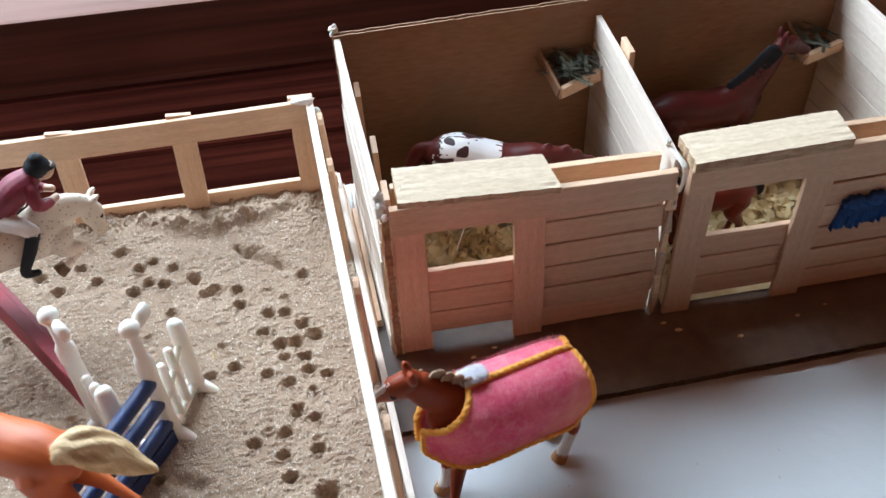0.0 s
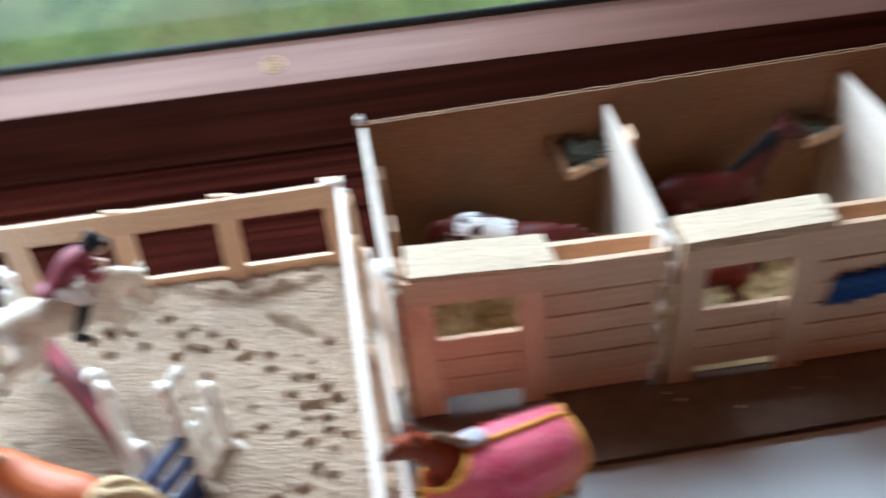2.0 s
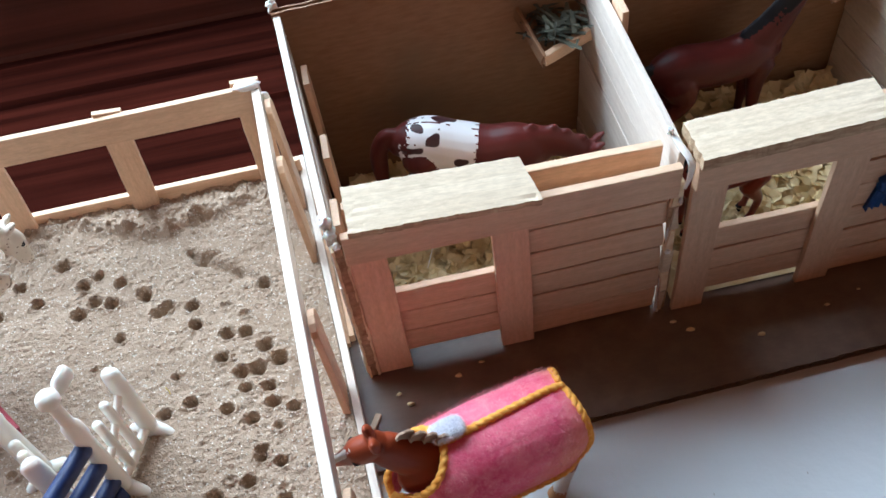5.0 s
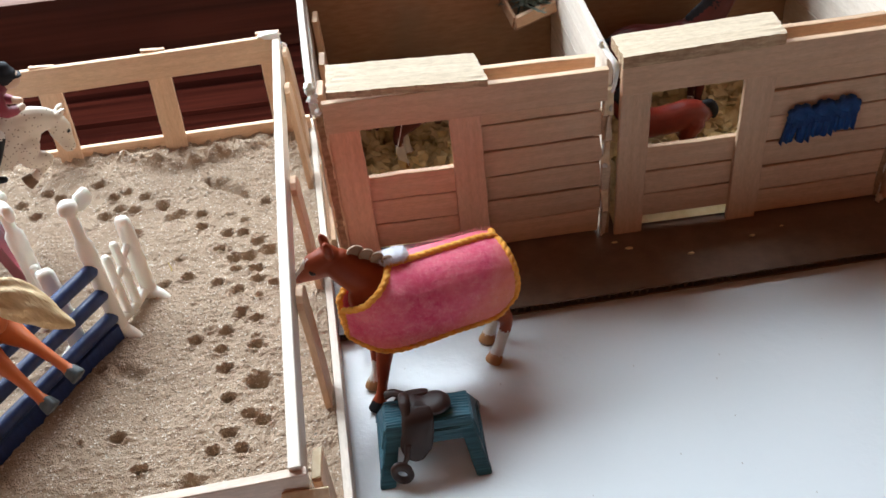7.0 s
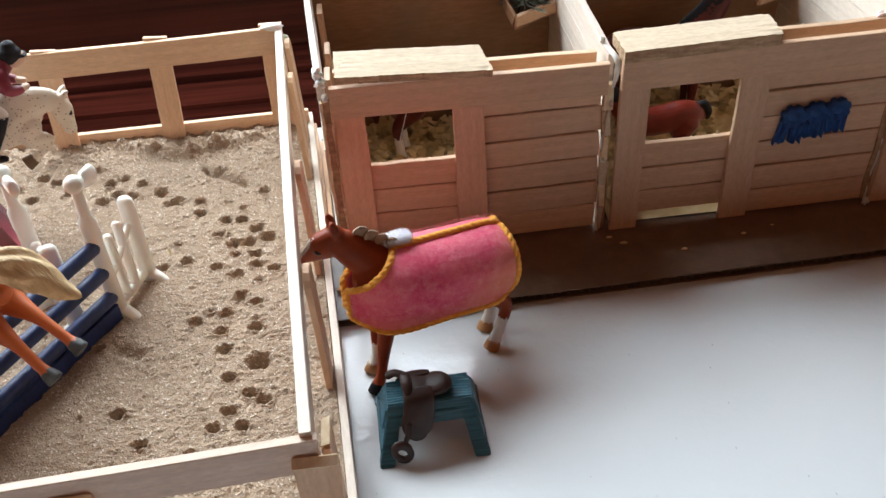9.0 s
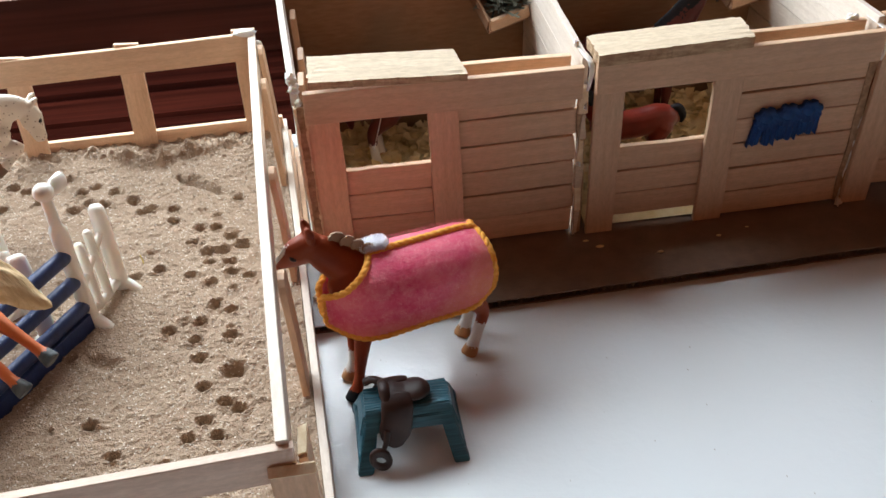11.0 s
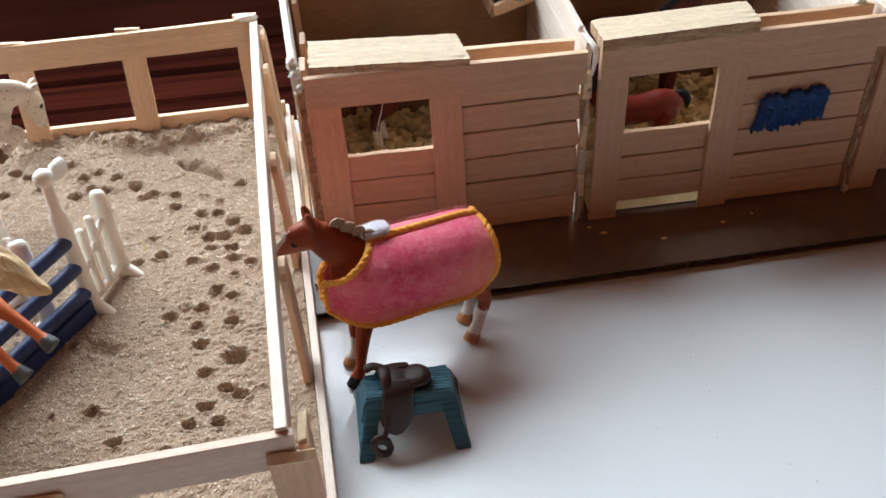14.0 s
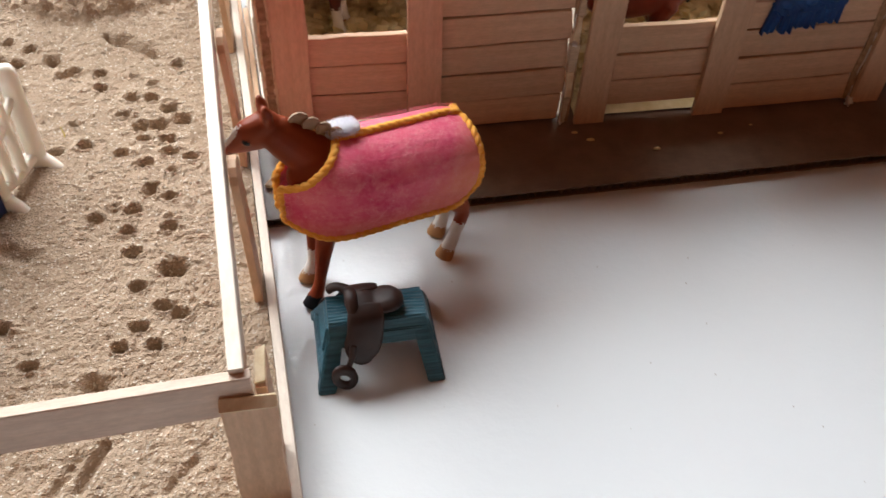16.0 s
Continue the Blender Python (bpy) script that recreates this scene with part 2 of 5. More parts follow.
def sand_material():
    m, nd, lk, bs = node_mat("beige_sand")
    n1 = noise_of(nd, lk, 60, (1, 1, 1), 4.0)
    v = noise_of(nd, lk, 2100, kind="VORONOI")
    n2 = noise_of(nd, lk, 520, (1, 1, 1), 5.0, 0.7)
    col = ramp(nd, lk, n1.outputs[0], 0.3, 0.7, (0.395, 0.280, 0.195), (0.48, 0.353, 0.254))
    grain = nd.new("ShaderNodeSeparateColor")
    lk.new(v.outputs["Color"], grain.inputs[0])
    col = mixed(nd, lk, ramp(nd, lk, grain.outputs[0], 0.88, 1.0), col, (0.74, 0.66, 0.56))
    col = mixed(nd, lk, ramp(nd, lk, grain.outputs[1], 0.78, 1.0), col, (0.36, 0.26, 0.185))
    lk.new(col, bs.inputs["Base Color"])
    rr = ramp(nd, lk, grain.outputs[2], 0.975, 0.99, (0.95, 0.95, 0.95), (0.42, 0.42, 0.42))
    lk.new(rr, bs.inputs["Roughness"])
    bs.inputs["Specular IOR Level"].default_value = 0.25
    ad = nd.new("ShaderNodeMath")
    ad.operation = "ADD"
    lk.new(n2.outputs[0], ad.inputs[0])
    lk.new(v.outputs["Distance"], ad.inputs[1])
    bumped(nd, lk, bs, ad.outputs[0], 0.8, 0.0007)
    return m


def table_material():
    m, nd, lk, bs = node_mat("white_gloss_board")
    n1 = noise_of(nd, lk, 14, (1, 1, 1), 2.0)
    col = ramp(nd, lk, n1.outputs[0], 0.2, 0.8, (0.715, 0.755, 0.775), (0.745, 0.785, 0.80))
    v = noise_of(nd, lk, 210, (1.0, 0.45, 1), kind="VORONOI")
    col = mixed(nd, lk, ramp(nd, lk, v.outputs["Distance"], 0.024, 0.045, (0.8, 0.8, 0.8), (0, 0, 0)), col, (0.42, 0.39, 0.36))
    lk.new(col, bs.inputs["Base Color"])
    n2 = noise_of(nd, lk, 240, (1, 1, 1), 4.0, 0.6)
    bs.inputs["Roughness"].default_value = 0.15
    bs.inputs["Specular IOR Level"].default_value = 0.6
    bumped(nd, lk, bs, n2.outputs[0], 0.40, 0.0004)
    return m


def spotted(name, base, base2, spot, scale, size, rough=0.4, blotch=False):
    """Paint with small dots, or with few irregular blotches."""
    m, nd, lk, bs = node_mat(name)
    n1 = noise_of(nd, lk, 60, (1, 1, 1), 3.0)
    col = ramp(nd, lk, n1.outputs[0], 0.3, 0.7, base, base2)
    if blotch:
        fac = ramp(nd, lk, noise_of(nd, lk, scale, (1, 1, 1), 0.0).outputs[0], size, size + 0.02)
    else:
        fac = ramp(nd, lk, noise_of(nd, lk, scale, kind="VORONOI").outputs["Distance"], size, size * 1.25, (1, 1, 1), (0, 0, 0))
    col = mixed(nd, lk, fac, col, spot)
    lk.new(col, bs.inputs["Base Color"])
    bs.inputs["Roughness"].default_value = rough
    return m


def glass_material():
    m, nd, lk, bs = node_mat("window_glass")
    out = nd["Material Output"]
    tr = nd.new("ShaderNodeBsdfTransparent")
    gl = nd.new("ShaderNodeBsdfGlossy")
    gl.inputs["Roughness"].default_value = 0.02
    fr = nd.new("ShaderNodeFresnel")
    fr.inputs[0].default_value = 1.45
    mx = nd.new("ShaderNodeMixShader")
    lk.new(fr.outputs[0], mx.inputs[0])
    lk.new(tr.outputs[0], mx.inputs[1])
    lk.new(gl.outputs[0], mx.inputs[2])
    lk.new(mx.outputs[0], out.inputs[0])
    return m


def wool_material():
    m, nd, lk, bs = node_mat("white_wool")
    n1 = noise_of(nd, lk, 300, (1, 1, 1), 3.0)
    col = ramp(nd, lk, n1.outputs[0], 0.3, 0.7, (0.90, 0.90, 0.94), (0.96, 0.96, 0.98))
    df, tr, mx = nd.new("ShaderNodeBsdfDiffuse"), nd.new("ShaderNodeBsdfTranslucent"), nd.new("ShaderNodeMixShader")
    lk.new(col, df.inputs[0]), lk.new(col, tr.inputs[0])
    mx.inputs[0].default_value = 0.5                 # loose fibres let the light through
    lk.new(df.outputs[0], mx.inputs[1]), lk.new(tr.outputs[0], mx.inputs[2])
    lk.new(mx.outputs[0], nd["Material Output"].inputs[0])
    return m


def grass_material():
    m, nd, lk, bs = node_mat("lawn")
    n1 = noise_of(nd, lk, 5, (1, 0.5, 1), 5.0)
    n2 = noise_of(nd, lk, 1.1, (1, 1, 1), 3.0)
    col = ramp(nd, lk, n1.outputs[0], 0.3, 0.7, (0.09, 0.19, 0.045), (0.27, 0.39, 0.12))
    col = mixed(nd, lk, ramp(nd, lk, n2.outputs[0], 0.5, 0.75), col, (0.24, 0.24, 0.08))
    lk.new(col, bs.inputs["Base Color"])
    bs.inputs["Roughness"].default_value = 0.9
    bumped(nd, lk, bs, n1.outputs[0], 0.8, 0.05)
    return m


FLUFF = wool_material()
FELT, SAND, TABLETOP, GLASS, LAWN = felt_material(), sand_material(), table_material(), glass_material(), grass_material()
SPECKLED = spotted("speckled_white_figurine", (0.63, 0.535, 0.42), (0.77, 0.675, 0.55), (0.34, 0.25, 0.18), 760, 0.19)
APPALOOSA = spotted("white_patch_with_spots", (0.80, 0.79, 0.78), (0.86, 0.86, 0.86), (0.05, 0.018, 0.02), 210, 0.62, 0.35, True)

# ---------------------------------------------------------------- building helpers
rng = random.Random(7)


def thing(name, x=0, y=0, z=0, turn=0, label="", category="", group="", kind=""):
    ob = new(name)
    ob.matrix_world = pose(x * U, y * U, z * U, 0, 0, turn)
    return tagged(ob, label, category, group, kind)


def part(name, bm, mats, parent=None, label="", at=None, smooth=True, kind=""):
    """Links a bmesh, in centimetres, as one mesh object."""
    bmesh.ops.recalc_face_normals(bm, faces=bm.faces[:])
    for v in bm.verts:
        v.co *= U
    me = bpy.data.meshes.new(name)
    bm.to_mesh(me)
    bm.free()
    for m in (mats if isinstance(mats, (list, tuple)) else (mats,)):
        me.materials.append(m)
    if smooth:
        me.polygons.foreach_set("use_smooth", [True] * len(me.polygons))
    ob = new(name, me)
    if parent is not None:
        ob.parent = parent
    if at is not None:
        m = at.copy()
        m.translation = m.translation * U
        ob.matrix_local = m
    return tagged(ob, label, "", "", kind)


def axes(a, b, up):
    """The turn and place of a stick from a to b whose width lies along up; its middle is the origin."""
    a, b, up = Vector(a), Vector(b), Vector(up)
    x = (b - a).normalized()
    z = (up - x * up.dot(x)).normalized()
    y = z.cross(x)
    m = Matrix((x, y, z)).transposed().to_4x4()
    m.translation = (a + b) / 2
    return m


def plank_mesh(L, W, T, ends="flat", wave=0.02, chamfer=0.035):
    """A flat stick along x, W wide in z, T thick in y, with eased edges, slightly uneven."""
    pts = []
    n = 5
    for i in range(n + 1):
        pts.append((-L / 2 + L * i / n, -W / 2 + rng.uniform(-wave, wave)))
    if ends == "round":
        for k in range(1, 6):
            a = -math.pi / 2 + math.pi * k / 6
            pts.append((L / 2 + W * 0.42 * math.cos(a), W / 2 * math.sin(a)))
    for i in range(n + 1):
        pts.append((L / 2 - L * i / n, W / 2 + rng.uniform(-wave, wave)))
    if ends == "ragged":
        pts = [(x + rng.uniform(-0.08, 0.08) if abs(abs(x) - L / 2) < 1e-6 else x, z) for x, z in pts]
    cx, cz = (L - 2 * chamfer) / L, (W - 2 * chamfer) / W
    bow = rng.uniform(-1, 1) * min(0.05, L * 0.004)
    bm = bmesh.new()
    rings = []
    for y, inner in ((-T / 2, True), (-T / 2 + chamfer, False), (T / 2 - chamfer, False), (T / 2, True)):
        rings.append([bm.verts.new((x * (cx if inner else 1), y + bow * (1 - (2 * x / L) ** 2), z * (cz if inner else 1))) for x, z in pts])
    for r0, r1 in zip(rings, rings[1:]):
        for i in range(len(pts)):
            j = (i + 1) % len(pts)
            bm.faces.new((r0[i], r0[j], r1[j], r1[i]))
    bm.faces.new(rings[0][::-1])
    bm.faces.new(rings[-1])
    return bm


def stick(parent, name, a, b, up, W=1.0, T=0.2, mat=None, ends="flat", label="", wave=0.02):
    L = (Vector(b) - Vector(a)).length
    return part(name, plank_mesh(L, W, T, ends, wave, min(0.02, T * 0.2)), mat or BIRCH, parent, label, axes(a, b, up), smooth=False)


def box(bm, x0, x1, y0, y1, z0, z1, bevel=0.0):
    c = bmesh.ops.create_cube(bm, size=1)
    vs = c["verts"]
    for v in vs:
        v.co = Vector(((x0 + x1) / 2 + v.co.x * (x1 - x0), (y0 + y1) / 2 + v.co.y * (y1 - y0), (z0 + z1) / 2 + v.co.z * (z1 - z0)))
    if bevel:
        es = list({e for v in vs for e in v.link_edges})
        bmesh.ops.bevel(bm, geom=es, offset=bevel, segments=2, affect="EDGES", profile=0.6)
    return bm


def loft(bm, pts, seg=14, mat=0, cap=True, side=(0, 1, 0)):
    """A closed tube through pts of (x, y, z, half-width, half-height); rounded over at both ends."""
    P = [Vector(p[:3]) for p in pts]
    R = [(p[3], p[4] if len(p) > 4 else p[3]) for p in pts]
    if cap:
        d0, d1 = (P[0] - P[1]).normalized(), (P[-1] - P[-2]).normalized()
        r0, r1 = min(R[0]), min(R[-1])
        P = [P[0] + d0 * r0 * 0.75, P[0] + d0 * r0 * 0.5] + P + [P[-1] + d1 * r1 * 0.5, P[-1] + d1 * r1 * 0.75]
        R = [(R[0][0] * 0.3, R[0][1] * 0.3), (R[0][0] * 0.76, R[0][1] * 0.76)] + R + [(R[-1][0] * 0.76, R[-1][1] * 0.76), (R[-1][0] * 0.3, R[-1][1] * 0.3)]
    rings = []
    for i, p in enumerate(P):
        d = (P[min(i + 1, len(P) - 1)] - P[max(i - 1, 0)]).normalized()
        s = Vector(side)
        s = s - d * s.dot(d)
        s = s.normalized() if s.length > 0.05 else d.orthogonal().normalized()
        u = s.cross(d)
        rings.append([bm.verts.new(p + s * (R[i][0] * math.cos(2 * math.pi * k / seg)) + u * (R[i][1] * math.sin(2 * math.pi * k / seg))) for k in range(seg)])
    fs = []
    for r0, r1 in zip(rings, rings[1:]):
        for k in range(seg):
            fs.append(bm.faces.new((r0[k], r0[(k + 1) % seg], r1[(k + 1) % seg], r1[k])))
    fs.append(bm.faces.new(rings[0][::-1]))
    fs.append(bm.faces.new(rings[-1]))
    for f in fs:
        f.material_index = mat
    return bm


def curve_pts(pts, n):
    """Catmull-Rom through tuples."""
    out = []
    P = [pts[0]] + list(pts) + [pts[-1]]
    for i in range(1, len(P) - 2):
        for k in range(n):
            t = k / n
            out.append(tuple(0.5 * (2 * b + (c - a) * t + (2 * a - 5 * b + 4 * c - d) * t * t + (3 * b - a - 3 * c + d) * t ** 3)
                             for a, b, c, d in zip(P[i - 1], P[i], P[i + 1], P[i + 2])))
    out.append(tuple(pts[-1]))
    return out


def fused(name, bm, mats, voxel=0.05, smooth_rounds=4):
    """Melts overlapping closed shapes into one moulded skin; each face takes the colour of the shape it came from. Centimetres."""
    from mathutils.bvhtree import BVHTree
    bmesh.ops.recalc_face_normals(bm, faces=bm.faces[:])
    bm.faces.ensure_lookup_table()
    tree = BVHTree.FromBMesh(bm)
    kinds = [f.material_index for f in bm.faces]
    me = bpy.data.meshes.new(name + "_raw")
    bm.to_mesh(me)
    bm.free()
    ob = bpy.data.objects.new(name + "_raw", me)
    scene.collection.objects.link(ob)
    rm = ob.modifiers.new("melt", "REMESH")
    rm.mode, rm.voxel_size, rm.adaptivity = "VOXEL", voxel, 0.0
    sm = ob.modifiers.new("ease", "SMOOTH")
    sm.factor, sm.iterations = 0.5, smooth_rounds
    done = bpy.data.meshes.new_from_object(ob.evaluated_get(bpy.context.evaluated_depsgraph_get()))
    bpy.data.objects.remove(ob)
    bpy.data.meshes.remove(me)
    done.name = name
    done.materials.clear()
    for m in [*mats, BLACKPL][:6] if len(mats) < 6 else mats:
        done.materials.append(m)
    for p in done.polygons:
        near = tree.find_nearest(p.center)
        p.material_index = kinds[near[2]]
        p.use_smooth = True
    done.transform(Matrix.Scale(U, 4))
    return done


def rope(bm, pts, r, turns_per_cm=1.6, strands=2, mat=0):
    """Twisted yarn through pts."""
    P = [Vector(p) for p in pts]
    run = [0.0]
    for a, b in zip(P, P[1:]):
        run.append(run[-1] + (b - a).length)
    total = run[-1]
    n = max(6, int(total / 0.06))
    line, i = [], 0
    for k in range(n + 1):
        s = total * k / n
        while i < len(run) - 2 and run[i + 1] < s:
            i += 1
        w = (s - run[i]) / max(1e-6, run[i + 1] - run[i])
        line.append(P[i].lerp(P[i + 1], w))
    for st in range(strands):
        tube = []
        for k, p in enumerate(line):
            d = (line[min(k + 1, n)] - line[max(k - 1, 0)]).normalized()
            u = d.orthogonal().normalized() if abs(d.z) > 0.95 else Vector((0, 0, 1)).cross(d).normalized()
            v = d.cross(u)
            a = 2 * math.pi * (turns_per_cm * total * k / n + st / strands)
            tube.append((*(p + (u * math.cos(a) + v * math.sin(a)) * r * 0.32), r * 0.78))
        loft(bm, tube, 7, mat, True, (0.3, 0.2, 0.9))
    return bm


def blob(bm, x, y, z, r, squash=(1, 1, 1), mat=0, sub=2, rough=0.25):
    c = bmesh.ops.create_icosphere(bm, subdivisions=sub, radius=1)
    off = Vector((rng.uniform(-50, 50), rng.uniform(-50, 50), rng.uniform(-50, 50)))
    for v in c["verts"]:
        k = 1 + rough * noise.noise(v.co * 1.7 + off)
        v.co = Vector((x + v.co.x * r * squash[0] * k, y + v.co.y * r * squash[1] * k, z + v.co.z * r * squash[2] * k))
    for f in {f for v in c["verts"] for f in v.link_faces}:
        f.material_index = mat
    return bm

# ---------------------------------------------------------------- the room and its window
def structure(name, bm, mats, label, smooth=False):
    return tagged(part(name, bm, mats, None, label, None, smooth), "", name.split("_")[0], "", "structure")


structure("floor", box(bmesh.new(), -300, 180, -330, 40, -78, -75), FLOORWOOD, "dark brown wooden floor of the room")
structure("ceiling", box(bmesh.new(), -300, 180, -330, 40, 170, 173), PLASTER, "plain pale plaster ceiling of the room")
structure("wall_west", box(bmesh.new(), -303, -300, -330, 40, -75, 170), PLASTER, "plain warm plaster side wall")
structure("wall_east", box(bmesh.new(), 180, 183, -330, 40, -75, 170), PLASTER, "plain warm plaster side wall")
structure("wall_south", box(bmesh.new(), -300, 180, -333, -330, -75, 170), PLASTER, "plain warm plaster wall behind the table")
bm = bmesh.new()
box(bm, -300, -168, 24.4, 40, -75, 170)
box(bm, 34.6, 180, 24.4, 40, -75, 170)
box(bm, -168, 34.6, 24.4, 40, -75, -4.2)
box(bm, -168, 34.6, 24.4, 40, 122, 170)
structure("wall_north", bm, PLASTER, "plaster wall with a wide window opening")


def extruded(profile, x0, x1, n=1):
    """A moulding: a closed outline of (y, z) drawn out along x."""
    bm = bmesh.new()
    rings = [[bm.verts.new((x0 + (x1 - x0) * i / n, y, z)) for y, z in profile] for i in range(n + 1)]
    for a, b in zip(rings, rings[1:]):
        for i in range(len(profile)):
            j = (i + 1) % len(profile)
            bm.faces.new((a[i], a[j], b[j], b[i]))
    bm.faces.new(rings[0][::-1])
    bm.faces.new(rings[-1])
    return bm


window = thing("window_1", 0, 0, 0, 0, "wide window with a dark mahogany frame and a sill coloured darker", "window", "", "structure")
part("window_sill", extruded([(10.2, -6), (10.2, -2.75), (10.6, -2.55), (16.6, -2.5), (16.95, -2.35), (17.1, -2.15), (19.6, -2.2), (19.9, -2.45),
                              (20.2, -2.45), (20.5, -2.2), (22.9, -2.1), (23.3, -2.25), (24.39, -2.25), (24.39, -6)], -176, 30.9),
     SILLWOOD, window, "mahogany sill with stepped mouldings, shade put into its dark colour", smooth=False)
part("window_frame", extruded([(23.6, -2.25), (23.7, -2.0), (24.05, 1.5), (24.1, 1.85), (24.5, 2.0), (27.4, 1.9), (27.4, -4.1), (24.4, -4.1), (24.4, -2.25)], -168, 30.9),
     MAHOGANY, window, "dark mahogany bottom rail", smooth=False)
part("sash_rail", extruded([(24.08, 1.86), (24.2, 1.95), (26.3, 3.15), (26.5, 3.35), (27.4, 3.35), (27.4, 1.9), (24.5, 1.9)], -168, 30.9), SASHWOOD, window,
     "reddish sash rail with skylight put into its colour", smooth=False)
bm = bmesh.new()
for k in range(3):
    r0, r1 = 0.62 - 0.2 * k, 0.50 - 0.2 * k
    ring = [[bm.verts.new((-6.0 + 1.15 * r * math.cos(a * math.pi / 12), 25.3 + r * math.sin(a * math.pi / 12) * 0.87, 2.6 + r * math.sin(a * math.pi / 12) * 0.49 + (0.012 if r == r0 else 0.03)))
             for a in range(24)] for r in (r0, r1)]
    for i in range(24):
        bm.faces.new((ring[0][i], ring[0][(i + 1) % 24], ring[1][(i + 1) % 24], ring[1][i]))
part("screw_plug", bm, RAWEND, window, "pale ringed wood plug")
part("glazing_gasket", box(bmesh.new(), -168, 30.9, 26.55, 26.9, 3.35, 3.75), GASKET, window, "black rubber gasket")
pane = part("pane", box(bmesh.new(), -168, 30.9, 26.95, 27.25, 3.35, 118), GLASS, window, "clear glass pane", smooth=False)
pane.visible_shadow = False
part("right_jamb", box(bmesh.new(), 30.9, 34.6, 10.2, 27.4, -4.2, 122, 0.3), MAHOGANY, window, smooth=False)
part("left_jamb", box(bmesh.new(), -172, -168, 24.0, 27.4, -4.2, 122, 0.3), MAHOGANY, window, smooth=False)
part("head_rail", box(bmesh.new(), -168, 30.9, 24.0, 27.4, 118, 122, 0.3), MAHOGANY, window, smooth=False)

bm = bmesh.new()
bmesh.ops.create_grid(bm, x_segments=60, y_segments=60, size=1)
for v in bm.verts:
    v.co = Vector((v.co.x * 40000, 41 + (v.co.y + 1) * 40000, -130 + 6 * noise.noise(v.co * 60)))
structure("ground", bm, LAWN, "green lawn outside the window", True)

# the white table on which everything stands
table = thing("table", 0, 0, 0, 0, "white glossy table top with small scratches and specks", "table")
part("table_top", box(bmesh.new(), -70, 95, -60, 9.9, -2.4, 0, 0.2), TABLETOP, table, "white glossy painted board")
for lx in (-62, 87):
    for ly in (-54, 4):
        part("leg", box(bmesh.new(), lx - 2.5, lx + 2.5, ly - 2.5, ly + 2.5, -75, -2.4, 0.3), TABLETOP, table)

# ---------------------------------------------------------------- the riding arena
def side_x(y, top):
    """Where the side fence runs: its rail (top) or the outer kerb strip."""
    k = (y + 12.15) / 20.65
    return (-0.95 - 1.18 * k) if top else (-0.27 - 1.20 * k)


PRINTS = [(-12.2, 6.3), (-13.1, 5.7), (-12.3, 4.8), (-11.6, 5.9), (-10.9, 5.0), (-8.9, 5.7), (-9.4, 5.4), (-8.1, 5.2), (-9.5, 4.2), (-9.0, 4.6),
          (-7.3, 4.5), (-6.8, 3.6), (-6.5, 3.8), (-5.7, 3.6), (-5.6, 2.8), (-3.3, 3.9), (-4.6, 2.2), (-4.0, 2.1), (-3.4, 1.4), (-4.8, 1.3),
          (-4.2, 0.6), (-3.7, 0.6), (-4.1, 0.0), (-3.4, -0.1), (-3.3, -0.7), (-4.0, -1.1), (-4.7, -0.6), (-3.8, -2.4), (-3.2, -2.7), (-4.2, -3.1),
          (-5.2, -3.3), (-3.2, -3.9), (-4.3, -3.9), (-4.1, -4.7), (-3.0, -5.4), (-3.9, -6.0), (-3.2, -6.7), (-2.8, -7.0), (-3.8, -7.3), (-3.4, -7.9),
          (-4.2, -7.9), (-7.0, -7.0), (-6.2, -8.2), (-6.6, -0.3), (-8.1, -4.1), (-8.4, 4.4), (-3.0, 0.8), (-2.7, -1.0), (-5.8, -0.1), (-10.2, 6.5)]


# ridges pushed up (+) and grooves dragged (-): from, to, half-width, height
RIDGES = ((-11.10, 7.75, -9.55, 8.08, 0.24, 0.18), (-9.55, 8.08, -7.92, 7.66, 0.26, 0.22), (-7.92, 7.66, -6.46, 7.27, 0.24, 0.22), (-6.46, 7.27, -5.35, 7.55, 0.26, 0.28), (-5.35, 7.55, -3.98, 7.76, 0.28, 0.30),
          (-10.9, 8.0, -9.8, 8.0, 0.35, -0.25), (-8.4, 6.9, -6.4, 6.6, 0.3, -0.12), (-5.75, 5.94, -5.41, 5.45, 0.13, -0.32), (-5.41, 5.45, -4.75, 5.57, 0.12, -0.22),
          (-5.41, 5.45, -4.12, 4.56, 0.13, -0.24), (-4.12, 4.56, -3.4, 4.05, 0.16, -0.16), (-5.2, 5.85, -4.3, 5.1, 0.2, 0.14), (-4.75, -11.6, -4.27, -10.6, 0.12, -0.24),
          (-5.4, -11.9, -4.8, -10.9, 0.12, -0.14), (-2.9, -11.9, -2.3, -11.2, 0.12, -0.14), (-7.4, -4.2, -6.9, -4.5, 0.25, -0.3))


